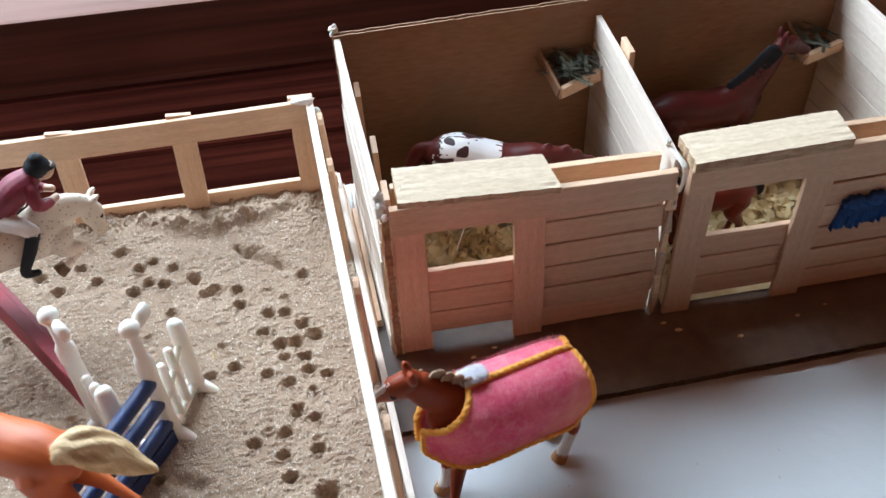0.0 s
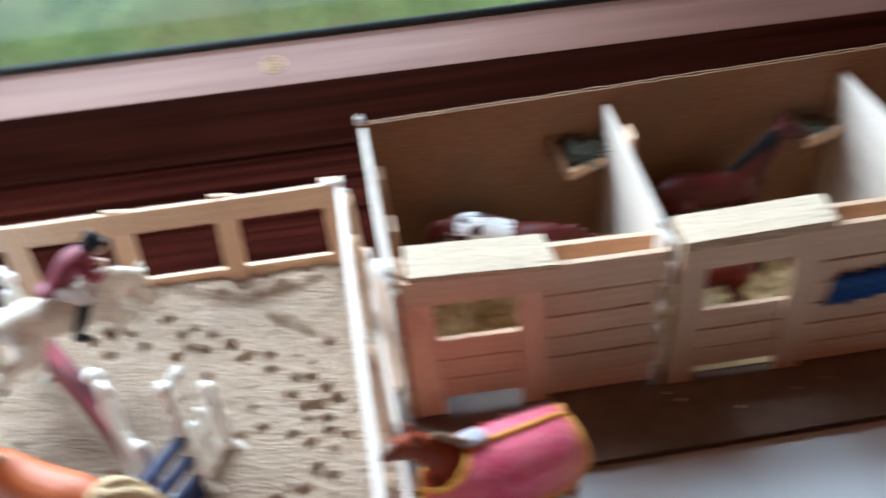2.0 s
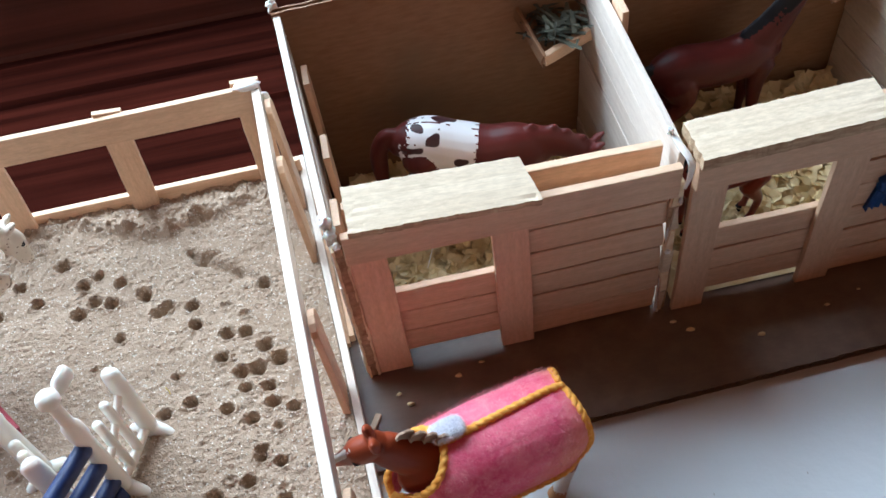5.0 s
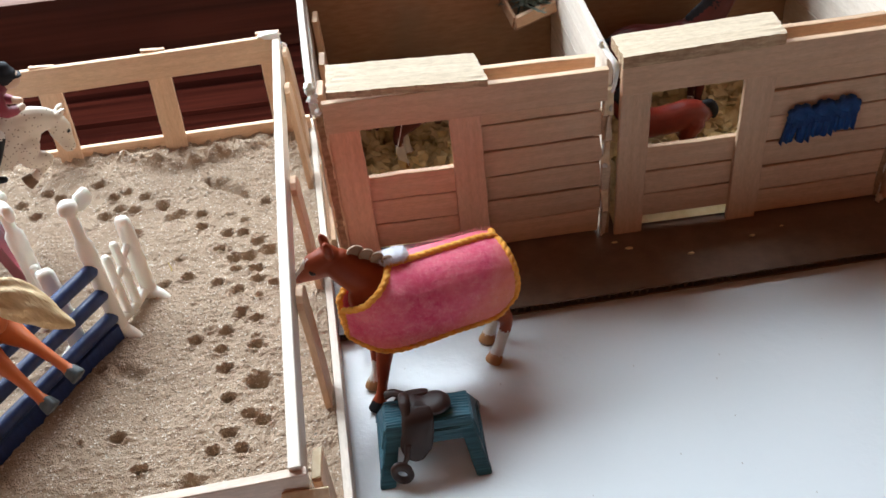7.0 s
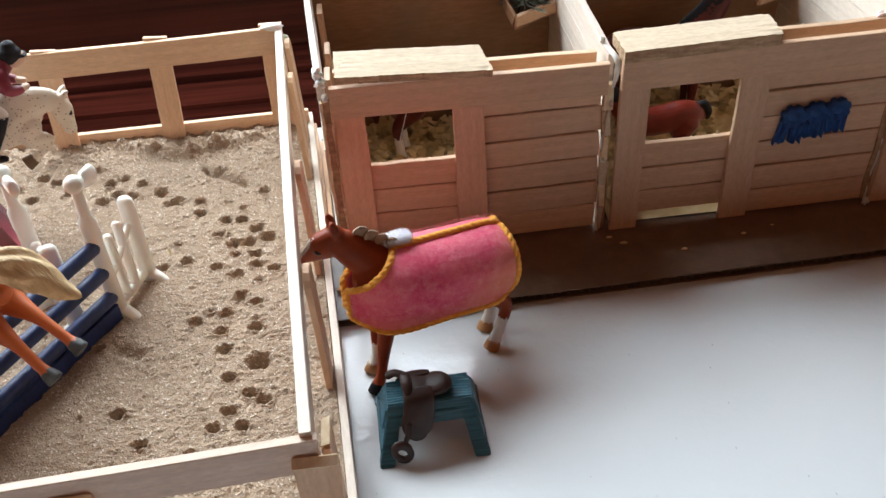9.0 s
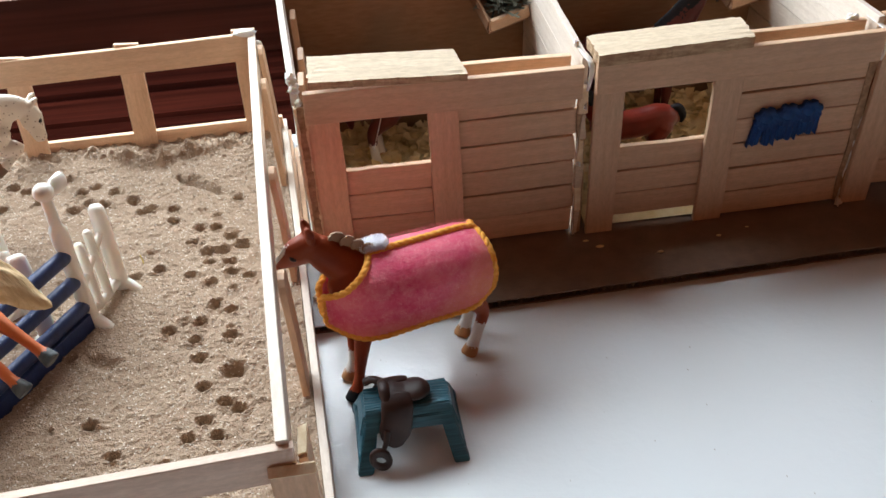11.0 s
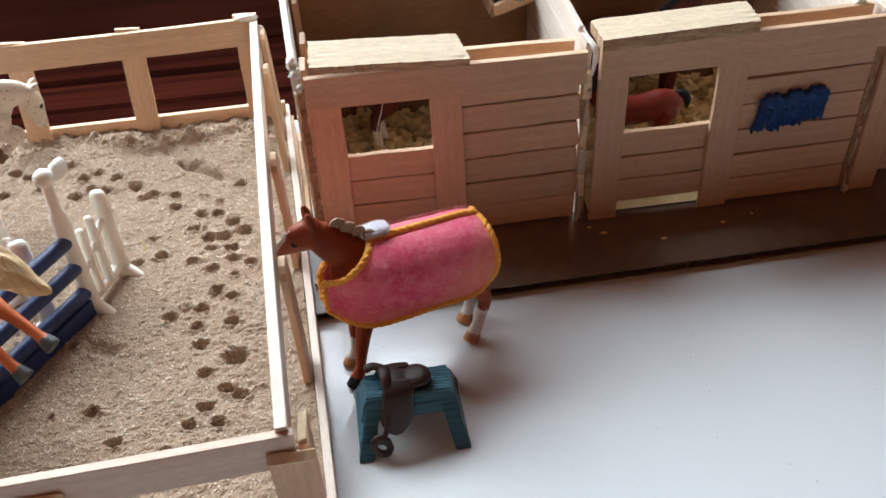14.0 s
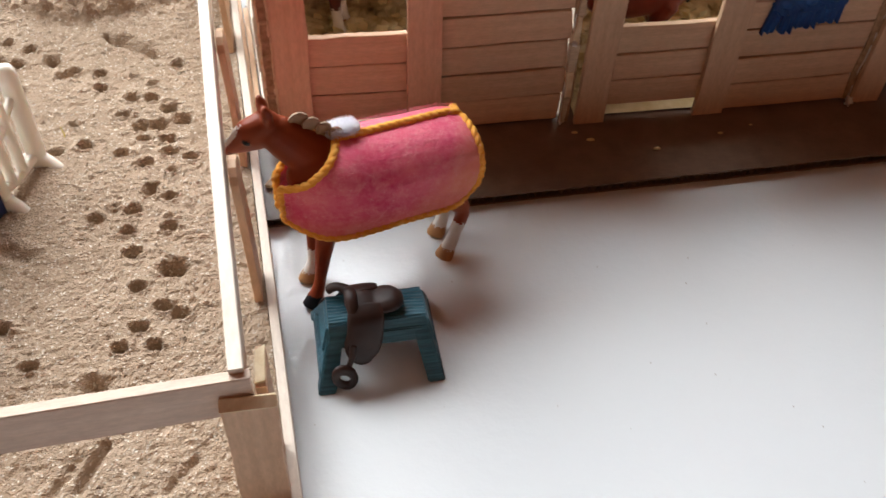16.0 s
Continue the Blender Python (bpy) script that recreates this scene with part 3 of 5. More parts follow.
def sand_mesh():
    """The sand bed: hand-smoothed, lumpy at the far edge, pocked with steep round prints."""
    pits = [(x, y, rng.uniform(0.16, 0.20), rng.uniform(0.48, 0.62)) if y < 0.5 else (x, y, rng.uniform(0.17, 0.215), rng.uniform(0.60, 0.76)) for x, y in PRINTS]
    pits[34] = (-3.03, -5.42, 0.30, 0.74)
    pits += [(-4.66, -8.99, 0.30, 0.34), (-8.06, 2.87, 0.15, 0.3), (-8.84, 1.87, 0.10, 0.2), (-6.23, 0.93, 0.12, 0.22), (-6.98, -6.95, 0.18, 0.5), (-3.75, -2.2, 0.17, 0.35), (-3.2, -1.54, 0.15, 0.2)]
    for _ in range(26):
        pits.append((rng.uniform(-16, -2.6), rng.uniform(-12, 7), rng.uniform(0.08, 0.14), rng.uniform(0.05, 0.12)))
    nx, ny = 500, 640
    J, I = np.meshgrid(np.arange(ny + 1) / ny, (np.arange(nx + 1) / nx) ** 0.72, indexing="ij")
    Y = -12.75 + 21.5 * J
    X = -17 + (side_x(Y, False) - 0.12 + 17) * I
    flat = list(zip(X.ravel().tolist(), Y.ravel().tolist()))

    def field(scale, seed, across=1.0):
        return np.array([noise.noise((x * scale, y * scale * across, seed)) for x, y in flat]).reshape(X.shape)

    rough, coarse, streak = field(2.3, 9.1), field(0.4, 0.3), field(3.4, 6.6, 2.6)
    fine, grit = field(6.0, 5.1), field(14.0, 2.1)
    Z = 0.90 + 0.06 * coarse + 0.05 * rough + 0.04 * fine + 0.04 * grit + 0.04 * streak
    Z += 0.16 * np.exp(-((8.6 - Y) / 0.8) ** 2) * (0.8 + 0.5 * rough)
    Z += np.exp(-((8.4 - Y) / 1.3) ** 2) * (0.07 * fine + 0.06 * rough + 0.03 * grit)
    for ax, ay, bx, by, w, hh in RIDGES:
        t = np.clip(((X - ax) * (bx - ax) + (Y - ay) * (by - ay)) / ((bx - ax) ** 2 + (by - ay) ** 2), 0, 1)
        d = np.hypot(X - ax - t * (bx - ax), Y - ay - t * (by - ay))
        Z += hh * np.exp(-(d / w) ** 2) * (1 + 0.25 * rough + 0.15 * fine)
    for px, py, r, depth in pits:
        d = np.hypot(X - px, (Y - py) * (1.3 if py < 0.5 else 1.12)) / r * (1 + 0.05 * rough)
        Z += -depth * np.exp(-d ** 2.7) + 0.05 * np.exp(-((d - 1.6) / 0.4) ** 2) * (1 + fine)
    Z = np.maximum(Z, 0.05)
    verts = np.stack([X, Y, Z], -1).reshape(-1, 3)
    n = nx + 1
    faces = [(j * n + i, j * n + i + 1, (j + 1) * n + i + 1, (j + 1) * n + i) for j in range(ny) for i in range(nx)]
    rim = [i for i in range(nx)] + [j * n + nx for j in range(ny)] + [ny * n + nx - i for i in range(nx)] + [(ny - j) * n for j in range(ny)]
    low = verts[rim].copy()
    low[:, 2] = 0.02
    k = len(verts)
    faces += [(rim[i], k + i, k + (i + 1) % len(rim), rim[(i + 1) % len(rim)]) for i in range(len(rim))]
    me = bpy.data.meshes.new("sand")
    me.from_pydata((np.vstack([verts, low]) * U).tolist(), [], faces)
    me.materials.append(SAND)
    me.polygons.foreach_set("use_smooth", [True] * len(me.polygons))
    return me


tagged(new("sand", sand_mesh()), "pale beige damp sand dotted with hoof prints", "sand", "", "stuff")

fence = thing("arena_fence", 0, 0, 0, 0, "low fence of pale craft sticks round the sand arena", "fence")
# far side: rail inside, posts, kerb strip outside
stick(fence, "rail", (-17.1, 8.62, 4.62), (-2.05, 8.18, 5.06), (0, 0, 1), 1.08, 0.24, label="pale wooden top rail")
for px, lean in ((-2.45, 0.12), (-6.95, 0.3), (-11.35, 0.3), (-15.8, 0.2)):
    stick(fence, "post", (px - lean, 8.52, 0.5), (px, 8.48, 5.24 + 0.029 * (px + 17.1)), (1, 0, 0), 0.92, 0.2)
stick(fence, "kerb_strip", (-17.1, 8.9, 0.75), (-1.5, 8.72, 1.05), (0, 0, 1), 1.05, 0.24)
# side next to the stable
stick(fence, "rail", (side_x(8.4, True), 8.4, 5.02), (side_x(-12.2, True), -12.2, 4.72), (0, 0, 1), 1.08, 0.28, DAYLITBIRCH)
for py, zt in ((7.6, 4.9), (5.0, 4.75), (-0.9, 4.6), (-6.2, 4.6)):
    x = side_x(py, True) + 0.29
    stick(fence, "post", (x + 0.14, py - 0.3, 0.3), (x, py, zt), (0, 1, 0), 0.95, 0.2, ends="round")
stick(fence, "post", (-0.52, -11.62, 0.3), (-0.58, -11.6, 4.5), (0, 1, 0), 0.95, 0.22, ends="ragged")
stick(fence, "post_cap_end", (-0.58, -12.02, 4.53), (-0.58, -11.2, 4.53), (1, 0, 0), 0.2, 0.06, RAWPALE, "ragged")
stick(fence, "kerb_strip", (side_x(9.4, False), 9.4, 0.53), (side_x(-13.6, False), -13.6, 0.50), (0, 0, 1), 1.02, 0.24, DAYLITBIRCH)
stick(fence, "kerb_strip", (side_x(6.8, False) + 0.34, 7.4, 0.36), (side_x(1.2, False) + 0.34, 1.2, 0.36), (0, 0, 1), 0.7, 0.18)
stick(fence, "kerb_strip", (side_x(9.2, False) + 0.17, 9.2, 0.30), (side_x(1.0, False) + 0.17, 1.0, 0.30), (0, 0, 1), 0.58, 0.14)
stick(fence, "kerb_strip", (side_x(9.2, False) + 0.49, 9.2, 0.27), (side_x(4.4, False) + 0.49, 4.4, 0.27), (0, 0, 1), 0.52, 0.10, DAYLITBIRCH)
# near side
stick(fence, "rail", (-17.1, -13.1, 4.60), (-0.72, -12.22, 4.58), (0, 0, 1), 1.05, 0.24, ROOMLITBIRCH)
for px in (-0.83, -6.1, -11.4):
    yy = -12.42 - 0.054 * (-0.8 - px)
    stick(fence, "post", (px, yy, 0.0), (px, yy, 4.55), (1, 0, 0), 1.0, 0.24)
    stick(fence, "post_cap_end", (px - 0.5, yy - 0.06, 4.57), (px + 0.5, yy - 0.06, 4.57), (0, -0.9, 1), 0.12, 0.26, RAWPALE, "ragged")
stick(fence, "kerb_strip", (-17.1, -13.5, 0.5), (-0.3, -12.85, 0.5), (0, 0, 1), 1.0, 0.22)
stick(fence, "kerb_strip", (-17.1, 8.8, 0.5), (-17.1, -13.4, 0.5), (0, 0, 1), 1.0, 0.22)
for x, y, z, r, sq in ((-2.35, 8.2, 5.62, 0.36, (1.2, 0.6, 0.45)), (-1.9, 8.1, 5.0, 0.2, (0.8, 0.8, 1.6)), (-6.95, 8.3, 4.5, 0.2, (1.5, 0.3, 0.8))):
    part("glue_blob", blob(bmesh.new(), x, y, z, r, sq, 0, 3, 0.3), GLUE, fence, "milky dried glue")

# a stray yellow straw standing in the sand
tagged(part("straw", loft(bmesh.new(), [(-6.45, 0.35, 0.78, 0.02), (-6.42, 0.4, 1.0, 0.02), (-6.46, 0.42, 1.25, 0.015)], 6), STRAW, None, "short yellow straw standing in the sand"), "", "straw")


def jump_standard(name, x, y, turn):
    """A moulded wing: a tall and a short post joined by a pair of uprights and a brace, on splayed feet. The tall post is the origin, the short one lies along +x."""
    t = thing(name, x, y, 0.72, turn, "cream-white plastic show-jump wing standing in the sand", "jump wing", "show-jump wings")
    W = 1.86
    bm = loft(bmesh.new(), [(0, 0, -0.1, 0.29, 0.25), (0, 0, 1.2, 0.29, 0.24), (0, 0, 3.2, 0.27, 0.23), (0, 0, 3.4, 0.30, 0.26), (0, 0, 3.9, 0.29, 0.25), (0, 0, 4.1, 0.18, 0.17), (0, 0, 5.0, 0.17, 0.16)], 14)
    part("tall_post", bm, WHITEPL, t)
    part("finial", blob(bmesh.new(), 0, 0, 5.25, 0.30, (1, 1, 0.95), 0, 3, 0.03), WHITEPL, t)
    part("finial_plate", loft(bmesh.new(), [(0.30, 0, 5.05, 0.13, 0.16), (0.48, 0, 5.12, 0.17, 0.30), (0.86, 0, 5.12, 0.17, 0.31)], 12), WHITEPL, t)
    part("short_post", loft(bmesh.new(), [(W, 0, -0.1, 0.29, 0.24), (W, 0, 1.5, 0.29, 0.24), (W, 0, 2.9, 0.29, 0.24), (W, 0, 3.35, 0.27, 0.22)], 14), WHITEPL, t)
    for u, hgt in ((0.58, 2.85), (1.12, 2.95)):
        part("upright", loft(bmesh.new(), [(u, 0, 0.5, 0.17, 0.14), (u, 0, 1.5, 0.17, 0.14), (u, 0, hgt, 0.16, 0.14)], 10), WHITEPL, t)
    part("bottom_bar", loft(bmesh.new(), [(0.05, 0, 0.5, 0.15, 0.15), (W / 2, 0, 0.42, 0.15, 0.15), (W - 0.05, 0, 0.5, 0.15, 0.15)], 10), WHITEPL, t)
    part("brace", loft(bmesh.new(), [(0.1, 0, 1.5, 0.12, 0.11), (1.0, 0, 2.05, 0.11, 0.11), (W - 0.1, 0, 2.6, 0.12, 0.11)], 10), WHITEPL, t)
    for u in (0, W):
        for s in (-1, 1):
            part("foot", loft(bmesh.new(), [(u, 0, 0.35, 0.24, 0.26), (u, 0.4 * s, 0.16, 0.20, 0.2), (u, 0.85 * s, -0.08, 0.13, 0.1)], 10, side=(1, 0, 0)), WHITEPL, t)
    return t


TURN1 = math.degrees(math.atan2(1.7, 0.68))
jump_standard("jump_wing", -7.70, -2.40, TURN1)
jump_standard("jump_wing", -10.05, -1.42, math.degrees(math.atan2(-1.55, 1.15)))
far = Vector((-0.505, -0.863, 0))
jump_standard("jump_wing", -7.75 + far.x * 8.3, -2.55 + far.y * 8.3, TURN1 + 180)
jump_standard("jump_wing", -10.05 - 0.60 * 7.0, -1.42 + 0.80 * 7.0, math.degrees(math.atan2(1.55, -1.15)))


def jump_pole(z, r, flat=False):
    a = Vector((-7.72, -2.55, z)) + far * 0.05
    b = a + far * 8.1
    t = thing("jump_pole", 0, 0, 0, 0, "navy blue plastic pole hung on the show-jump wings", "pole", "navy jump poles")
    if flat:
        stick(t, "board", tuple(a - Vector((0, 0, 0.1))), tuple(b - Vector((0, 0, 0.1))), (0, 0, 1), 1.0, 0.42, BLUEPL)
    else:
        part("pole", loft(bmesh.new(), [(*a.lerp(b, k / 8), r) for k in range(9)], 12), BLUEPL, t)
    return t


for z in (3.72, 2.72, 1.72):
    jump_pole(z, 0.24)
jump_pole(1.05, 0.3, True)
red = thing("jump_plank", 0, 0, 0, 0, "dark maroon plastic plank hung between jump wings", "plank")
stick(red, "board", (-10.2, -1.15, 2.2), (-14.1, 4.05, 2.2), (0.18, 0.13, 1), 1.55, 0.3, REDPL)
stick(red, "edge_strip", (-10.25, -1.22, 2.95), (-14.15, 3.98, 2.95), (0, 0, 1), 0.16, 0.42, REDPL)

# ---------------------------------------------------------------- the stable
stable = thing("toy_stable", 0, 0, 0, 0, "handmade open-topped stable of craft sticks and brown cardboard", "toy stable")


def liner(L, H, y0, y1, tear):
    """A sheet of card whose two long edges are slightly torn."""
    bm = bmesh.new()
    n = int(L / 0.18)
    cols = []
    for i in range(n + 1):
        x = -L / 2 + L * i / n
        lo, hi = tear * noise.noise((x * 2.1, y0 * 9, 1.0)), H + tear * (noise.noise((x * 1.7, y0 * 9, 5.0)) + 0.6 * noise.noise((x * 6, y0 * 9, 8.0)))
        cols.append([bm.verts.new(c) for c in ((x, y0, lo), (x, y1, lo), (x, y1, hi), (x, y0, hi))])
    for a, b in zip(cols, cols[1:]):
        for k in range(4):
            bm.faces.new((a[k], a[(k + 1) % 4], b[(k + 1) % 4], b[k]))
    bm.faces.new(cols[0][::-1]), bm.faces.new(cols[-1])
    return bm


def corrugated(parent, name, label, at, L, H, T=0.36, mat=None, pitch=0.36):
    """Corrugated board: two liners with a wavy sheet between; the flutes run along z. Local x is the length, y the thickness."""
    sheet = part(name, liner(L, H, -T / 2, -T / 2 + 0.05, 0.035), mat or CARD, parent, label, at, smooth=False)
    part("back_liner", liner(L, H, T / 2 - 0.05, T / 2, 0.035), mat or CARD, sheet, smooth=False)
    bm = bmesh.new()
    n = int(L / pitch * 8)
    amp = T / 2 - 0.06
    rows = []
    for z in (0.02, H - 0.02):
        rows.append([bm.verts.new((-L / 2 + L * i / n, amp * math.sin(2 * math.pi * i / 8), z)) for i in range(n + 1)])
    for i in range(n):
        bm.faces.new((rows[0][i], rows[0][i + 1], rows[1][i + 1], rows[1][i]))
    part("fluted_core", bm, FLUTE, sheet, "wavy corrugated core")
    return sheet


# base sheet, lying flat with its flutes running front to back
base_at = Matrix.Translation((15.0, -3.0, 0.19)) @ pose(0, 0, 0, -90, 0, 1.4)
corrugated(stable, "base_sheet", "brown corrugated cardboard base", base_at, 31.6, 11.6, 0.34, CARDBASE, 0.26)
# back wall
wall_at = Matrix.Translation((14.6, 8.42, 0.43)) @ pose(0, 0, 0, 0, -0.6, 1.6)
corrugated(stable, "back_wall", "tall brown corrugated cardboard back wall", wall_at, 30.9, 8.03, 0.24, CARD)


def plank_wall(name, p0, p1, top0, top1, n=7, T=0.2, label=""):
    """A wall of sticks laid on edge one above another, from p0 to p1 on the plan; top0 and top1 are its heights at the ends."""
    a0, a1 = Vector((*p0, 0)), Vector((*p1, 0))
    seat = axes(a0 + Vector((0, 0, 0.52)), a1 + Vector((0, 0, 0.52)), (0, 0, 1))
    w = part(name, plank_mesh((a1 - a0).length, 0.3, T * 0.8, "flat", 0.0), BIRCH, stable, label, seat, smooth=False)
    inv = seat.inverted()
    for k in range(n):
        za, zb = 0.40 + (top0 - 0.40) * (k + 0.5) / n, 0.40 + (top1 - 0.40) * (k + 0.5) / n
        jig = Vector((rng.uniform(-0.03, 0.03), rng.uniform(-0.03, 0.03), 0))
        a, b = inv @ (a0 + jig + Vector((0, 0, za))), inv @ (a1 + jig + Vector((0, 0, zb)))
        u = inv.to_3x3() @ Vector((0, 0, 1))
        stick(w, "plank", tuple(a), tuple(b), tuple(u), (top0 + top1 - 0.8) / 2 / n - 0.02, T, DAYLITBIRCH)
    return w


plank_wall("side_wall", (-0.33, -0.12), (-0.80, 8.2), 7.55, 8.25, 8, 0.22, "end wall of stacked craft sticks")
plank_wall("partition", (9.01, 0.12), (8.80, 8.0), 7.22, 7.88, 7, 0.22, "partition of stacked craft sticks")
plank_wall("partition", (18.93, 0.12), (18.55, 8.35), 7.62, 7.78, 7, 0.22, "partition of stacked craft sticks")
plank_wall("partition", (28.7, 0.0), (28.4, 8.6), 7.6, 7.8, 7, 0.22, "partition of stacked craft sticks")
# upright battens on the walls
for a, b in (((-0.30, 6.6, 0.4), (-0.33, 6.6, 6.9)), ((-0.06, 3.5, 0.4), (-0.10, 3.5, 6.7)), ((9.15, 5.6, 0.4), (9.12, 5.6, 7.9)), ((-0.02, 0.42, 0.4), (-0.06, 0.42, 7.3))):
    stick(stable, "batten", a, b, (0, 1, 0), 0.95, 0.2, ends="ragged")
# torn corrugated board showing at the front of the end wall: two liners and the ripped core between them
for xc, half, front, grain, mat in ((-0.33, 0.03, -0.33, 5.0, RAWPALE), (-0.19, 0.12, -0.27, 9.0, RAWEND), (-0.05, 0.03, -0.31, 6.0, RAWPALE)):
    bm = bmesh.new()
    rows = []
    for k in range(91):
        z = 0.40 + 6.3 * k / 90
        f = front + 0.10 * noise.noise((xc * 9, 0, z * grain * 0.35)) + 0.05 * noise.noise((xc * 9, 3, z * grain))
        l, r = (0.05 * noise.noise((side, xc * 7, z * 2.3)) for side in (1.5, 8.5))
        rows.append([bm.verts.new(c) for c in ((xc - half + l, f, z), (xc + half + r, f + 0.03, z), (xc + half, -0.10, z), (xc - half, -0.10, z))])
    for p, q in zip(rows, rows[1:]):
        for i in range(4):
            bm.faces.new((p[i], p[(i + 1) % 4], q[(i + 1) % 4], q[i]))
    bm.faces.new(rows[0][::-1]), bm.faces.new(rows[-1])
    part("torn_edge", bm, mat, stable, "ripped edge of corrugated board", smooth=False)
for k in range(6):
    gx, z = 8.98, 0.9 + k * 0.98
    stick(stable, "wall_stub", (gx - 0.15 + rng.uniform(-0.03, 0.03), -0.06, z), (gx + 0.09 + rng.uniform(-0.04, 0.04), -0.05, z), (0, 0, 1), 0.95, 0.22, RAWPALE if k % 2 else BALSA, "ragged")


def stall_front(x0, xo0, xo1, xp1, xr, y, door_top, door_bot, beam, label, door_wood=None):
    """One stall front: two posts, a half door between them, a plank wall, a beam across and a second rail behind it. beam: heights of its middle at both ends."""
    f = part("front_panel", plank_mesh(xr - xo1 - 0.6, 0.25, 0.16, "flat", 0.0), BIRCH, stable, label, axes((xo1 + 0.6, y + 0.32, 0.55), (xr, y + 0.32, 0.55), (0, 0, 1)), smooth=False)
    o = Vector(((xo1 + 0.6 + xr) / 2, y + 0.32, 0.55))

    def put(name, a, b, up, **kw):
        return stick(f, name, tuple(Vector(a) - o), tuple(Vector(b) - o), up, **kw)

    lean = rng.uniform(-0.05, 0.05)
    put("post", (x0 + 0.5, y - 0.1, 0.37), (x0 + 0.48, y - 0.12, 6.9), (1, 0, 0), W=xo0 - x0, T=0.2, mat=door_wood, label="pale upright post")
    put("post", ((xo1 + xp1) / 2 + 0.06, y - 0.1, 0.37), ((xo1 + xp1) / 2, y - 0.12, 6.9), (1, 0, 0), W=xp1 - xo1, T=0.2, mat=door_wood)
    n = max(1, round((door_top - door_bot) / 1.02))
    hgt = (door_top - door_bot) / n
    for k in range(n):
        z = door_bot + (k + 0.5) * hgt
        put("door_plank", (xo0 - 0.25, y + 0.12, z + rng.uniform(-0.02, 0.02)), (xo1 + 0.25, y + 0.12, z + lean), (0, 0, 1), W=hgt - 0.04, T=0.22, mat=door_wood)
    # added unseen sheets that stop light in the plank gaps and turn them brown
    for x0b, x1b, z1b in ((xo0 - 0.2, xo1 + 0.2, door_top - 0.12), (xo1 + 0.45, xr - 0.05, 6.3)):
        bm = box(bmesh.new(), x0b - o.x, x1b - o.x, y + 0.245 - o.y, y + 0.285 - o.y, (door_bot + 0.1 if z1b < 6 else 0.45) - o.z, z1b - o.z)
        part("backing_card", bm, CARD, f, "unseen brown sheet added to darken the plank gaps", smooth=False)
    zs = 0.40
    for k in range(6):
        z = zs + 0.5 + k * 1.005
        put("plank", (xo1 + 0.5, y + 0.12, z - 0.04 + rng.uniform(-0.035, 0.035)), (xr + 0.10 - rng.uniform(0.0, 0.06), y + 0.12, z + 0.05), (0, 0, 1), W=0.95, T=0.2, ends="ragged")
    put("beam", (x0 - 0.05, y - 0.31, beam[0]), (xr + 0.1, y - 0.31, beam[1]), (0, 0, 1), W=1.07, T=0.26, label="pale top beam")
    put("rear_beam", (x0 + 0.1, y + 0.62, beam[0] + 0.12), (xr - 0.1, y + 0.62, beam[1] + 0.02), (0, 0, 1), W=1.0, T=0.26)
    return f


stall_front(0.0, 1.0, 3.8, 4.82, 8.72, 0.0, 4.03, 1.0, (6.67, 6.60), "front of pale sticks, warm bounce in their colour, with a half door", WARMLITBIRCH)
stall_front(9.3, 10.28, 13.3, 14.32, 18.72, -0.05, 3.78, 0.88, (6.66, 6.86), "front of pale sticks with a half door")
stall_front(19.08, 20.08, 23.0, 24.0, 28.3, -0.02, 4.1, 0.95, (6.88, 6.85), "front of pale sticks with a half door")
# loose ledges over the doors
def door_ledge(p0, p1, up, W, T, skew, seed):
    """A strip of weathered wood: frayed front edge, splits at one end, thickness showing its broken grain."""
    L = (Vector(p1) - Vector(p0)).length
    nx, ny = 70, 12
    bm = bmesh.new()
    top, low = [], []
    for i in range(nx + 1):
        u = i / nx
        ta, tb = [], []
        for j in range(ny + 1):
            v = j / ny
            x = (u - 0.5) * L + skew * (0.5 - v) * u + (0.05 * noise.noise((v * 9, seed, 1)) if i in (0, nx) else 0)
            z = (v - 0.5) * W + (0.024 * noise.noise((u * 22, seed, 2)) + 0.022 * noise.noise((u * 70, seed, 3)) if j in (0, ny) else 0)
            split = 0.016 * max(0.0, 1 - u / 0.22) * (noise.noise((u * 4, v * 17, seed)) < -0.25) + 0.03 * max(0.0, (u - 0.86) / 0.14) * (noise.noise((u * 4, v * 15, seed + 4)) < -0.3)
            ta.append(bm.verts.new((x, -T / 2 + 0.007 * noise.noise((u * 5, v * 14, seed)) + split, z)))
            tb.append(bm.verts.new((x, T / 2, z * 0.985)))
        top.append(ta), low.append(tb)
    for grid, flip in ((top, False), (low, True)):
        for a, b in zip(grid, grid[1:]):
            for j in range(ny):
                f = (a[j], b[j], b[j + 1], a[j + 1])
                bm.faces.new(f[::-1] if flip else f)
    for a, b in ((top[0], low[0]), (top[-1], low[-1]), ([r[0] for r in top], [r[0] for r in low]), ([r[-1] for r in top], [r[-1] for r in low])):
        for k in range(len(a) - 1):
            bm.faces.new((a[k], a[k + 1], b[k + 1], b[k])).material_index = 1
    at = axes(p0, p1, up)
    return part("door_ledge", bm, [BALSA, FRAYED], stable, "weathered frayed wooden ledge over the door", at @ Matrix.Rotation(math.pi, 4, "X") if at.to_3x3().col[1].z > 0 else at, smooth=False)


door_ledge((0.20, -0.04, 7.72), (4.92, -0.07, 7.50), (0, 1, 0.13), 1.42, 0.26, 0.25, 1.3)
door_ledge((9.15, -0.08, 7.50), (14.22, -0.03, 7.62), (0, 1, 0.02), 1.42, 0.40, -0.1, 5.2)
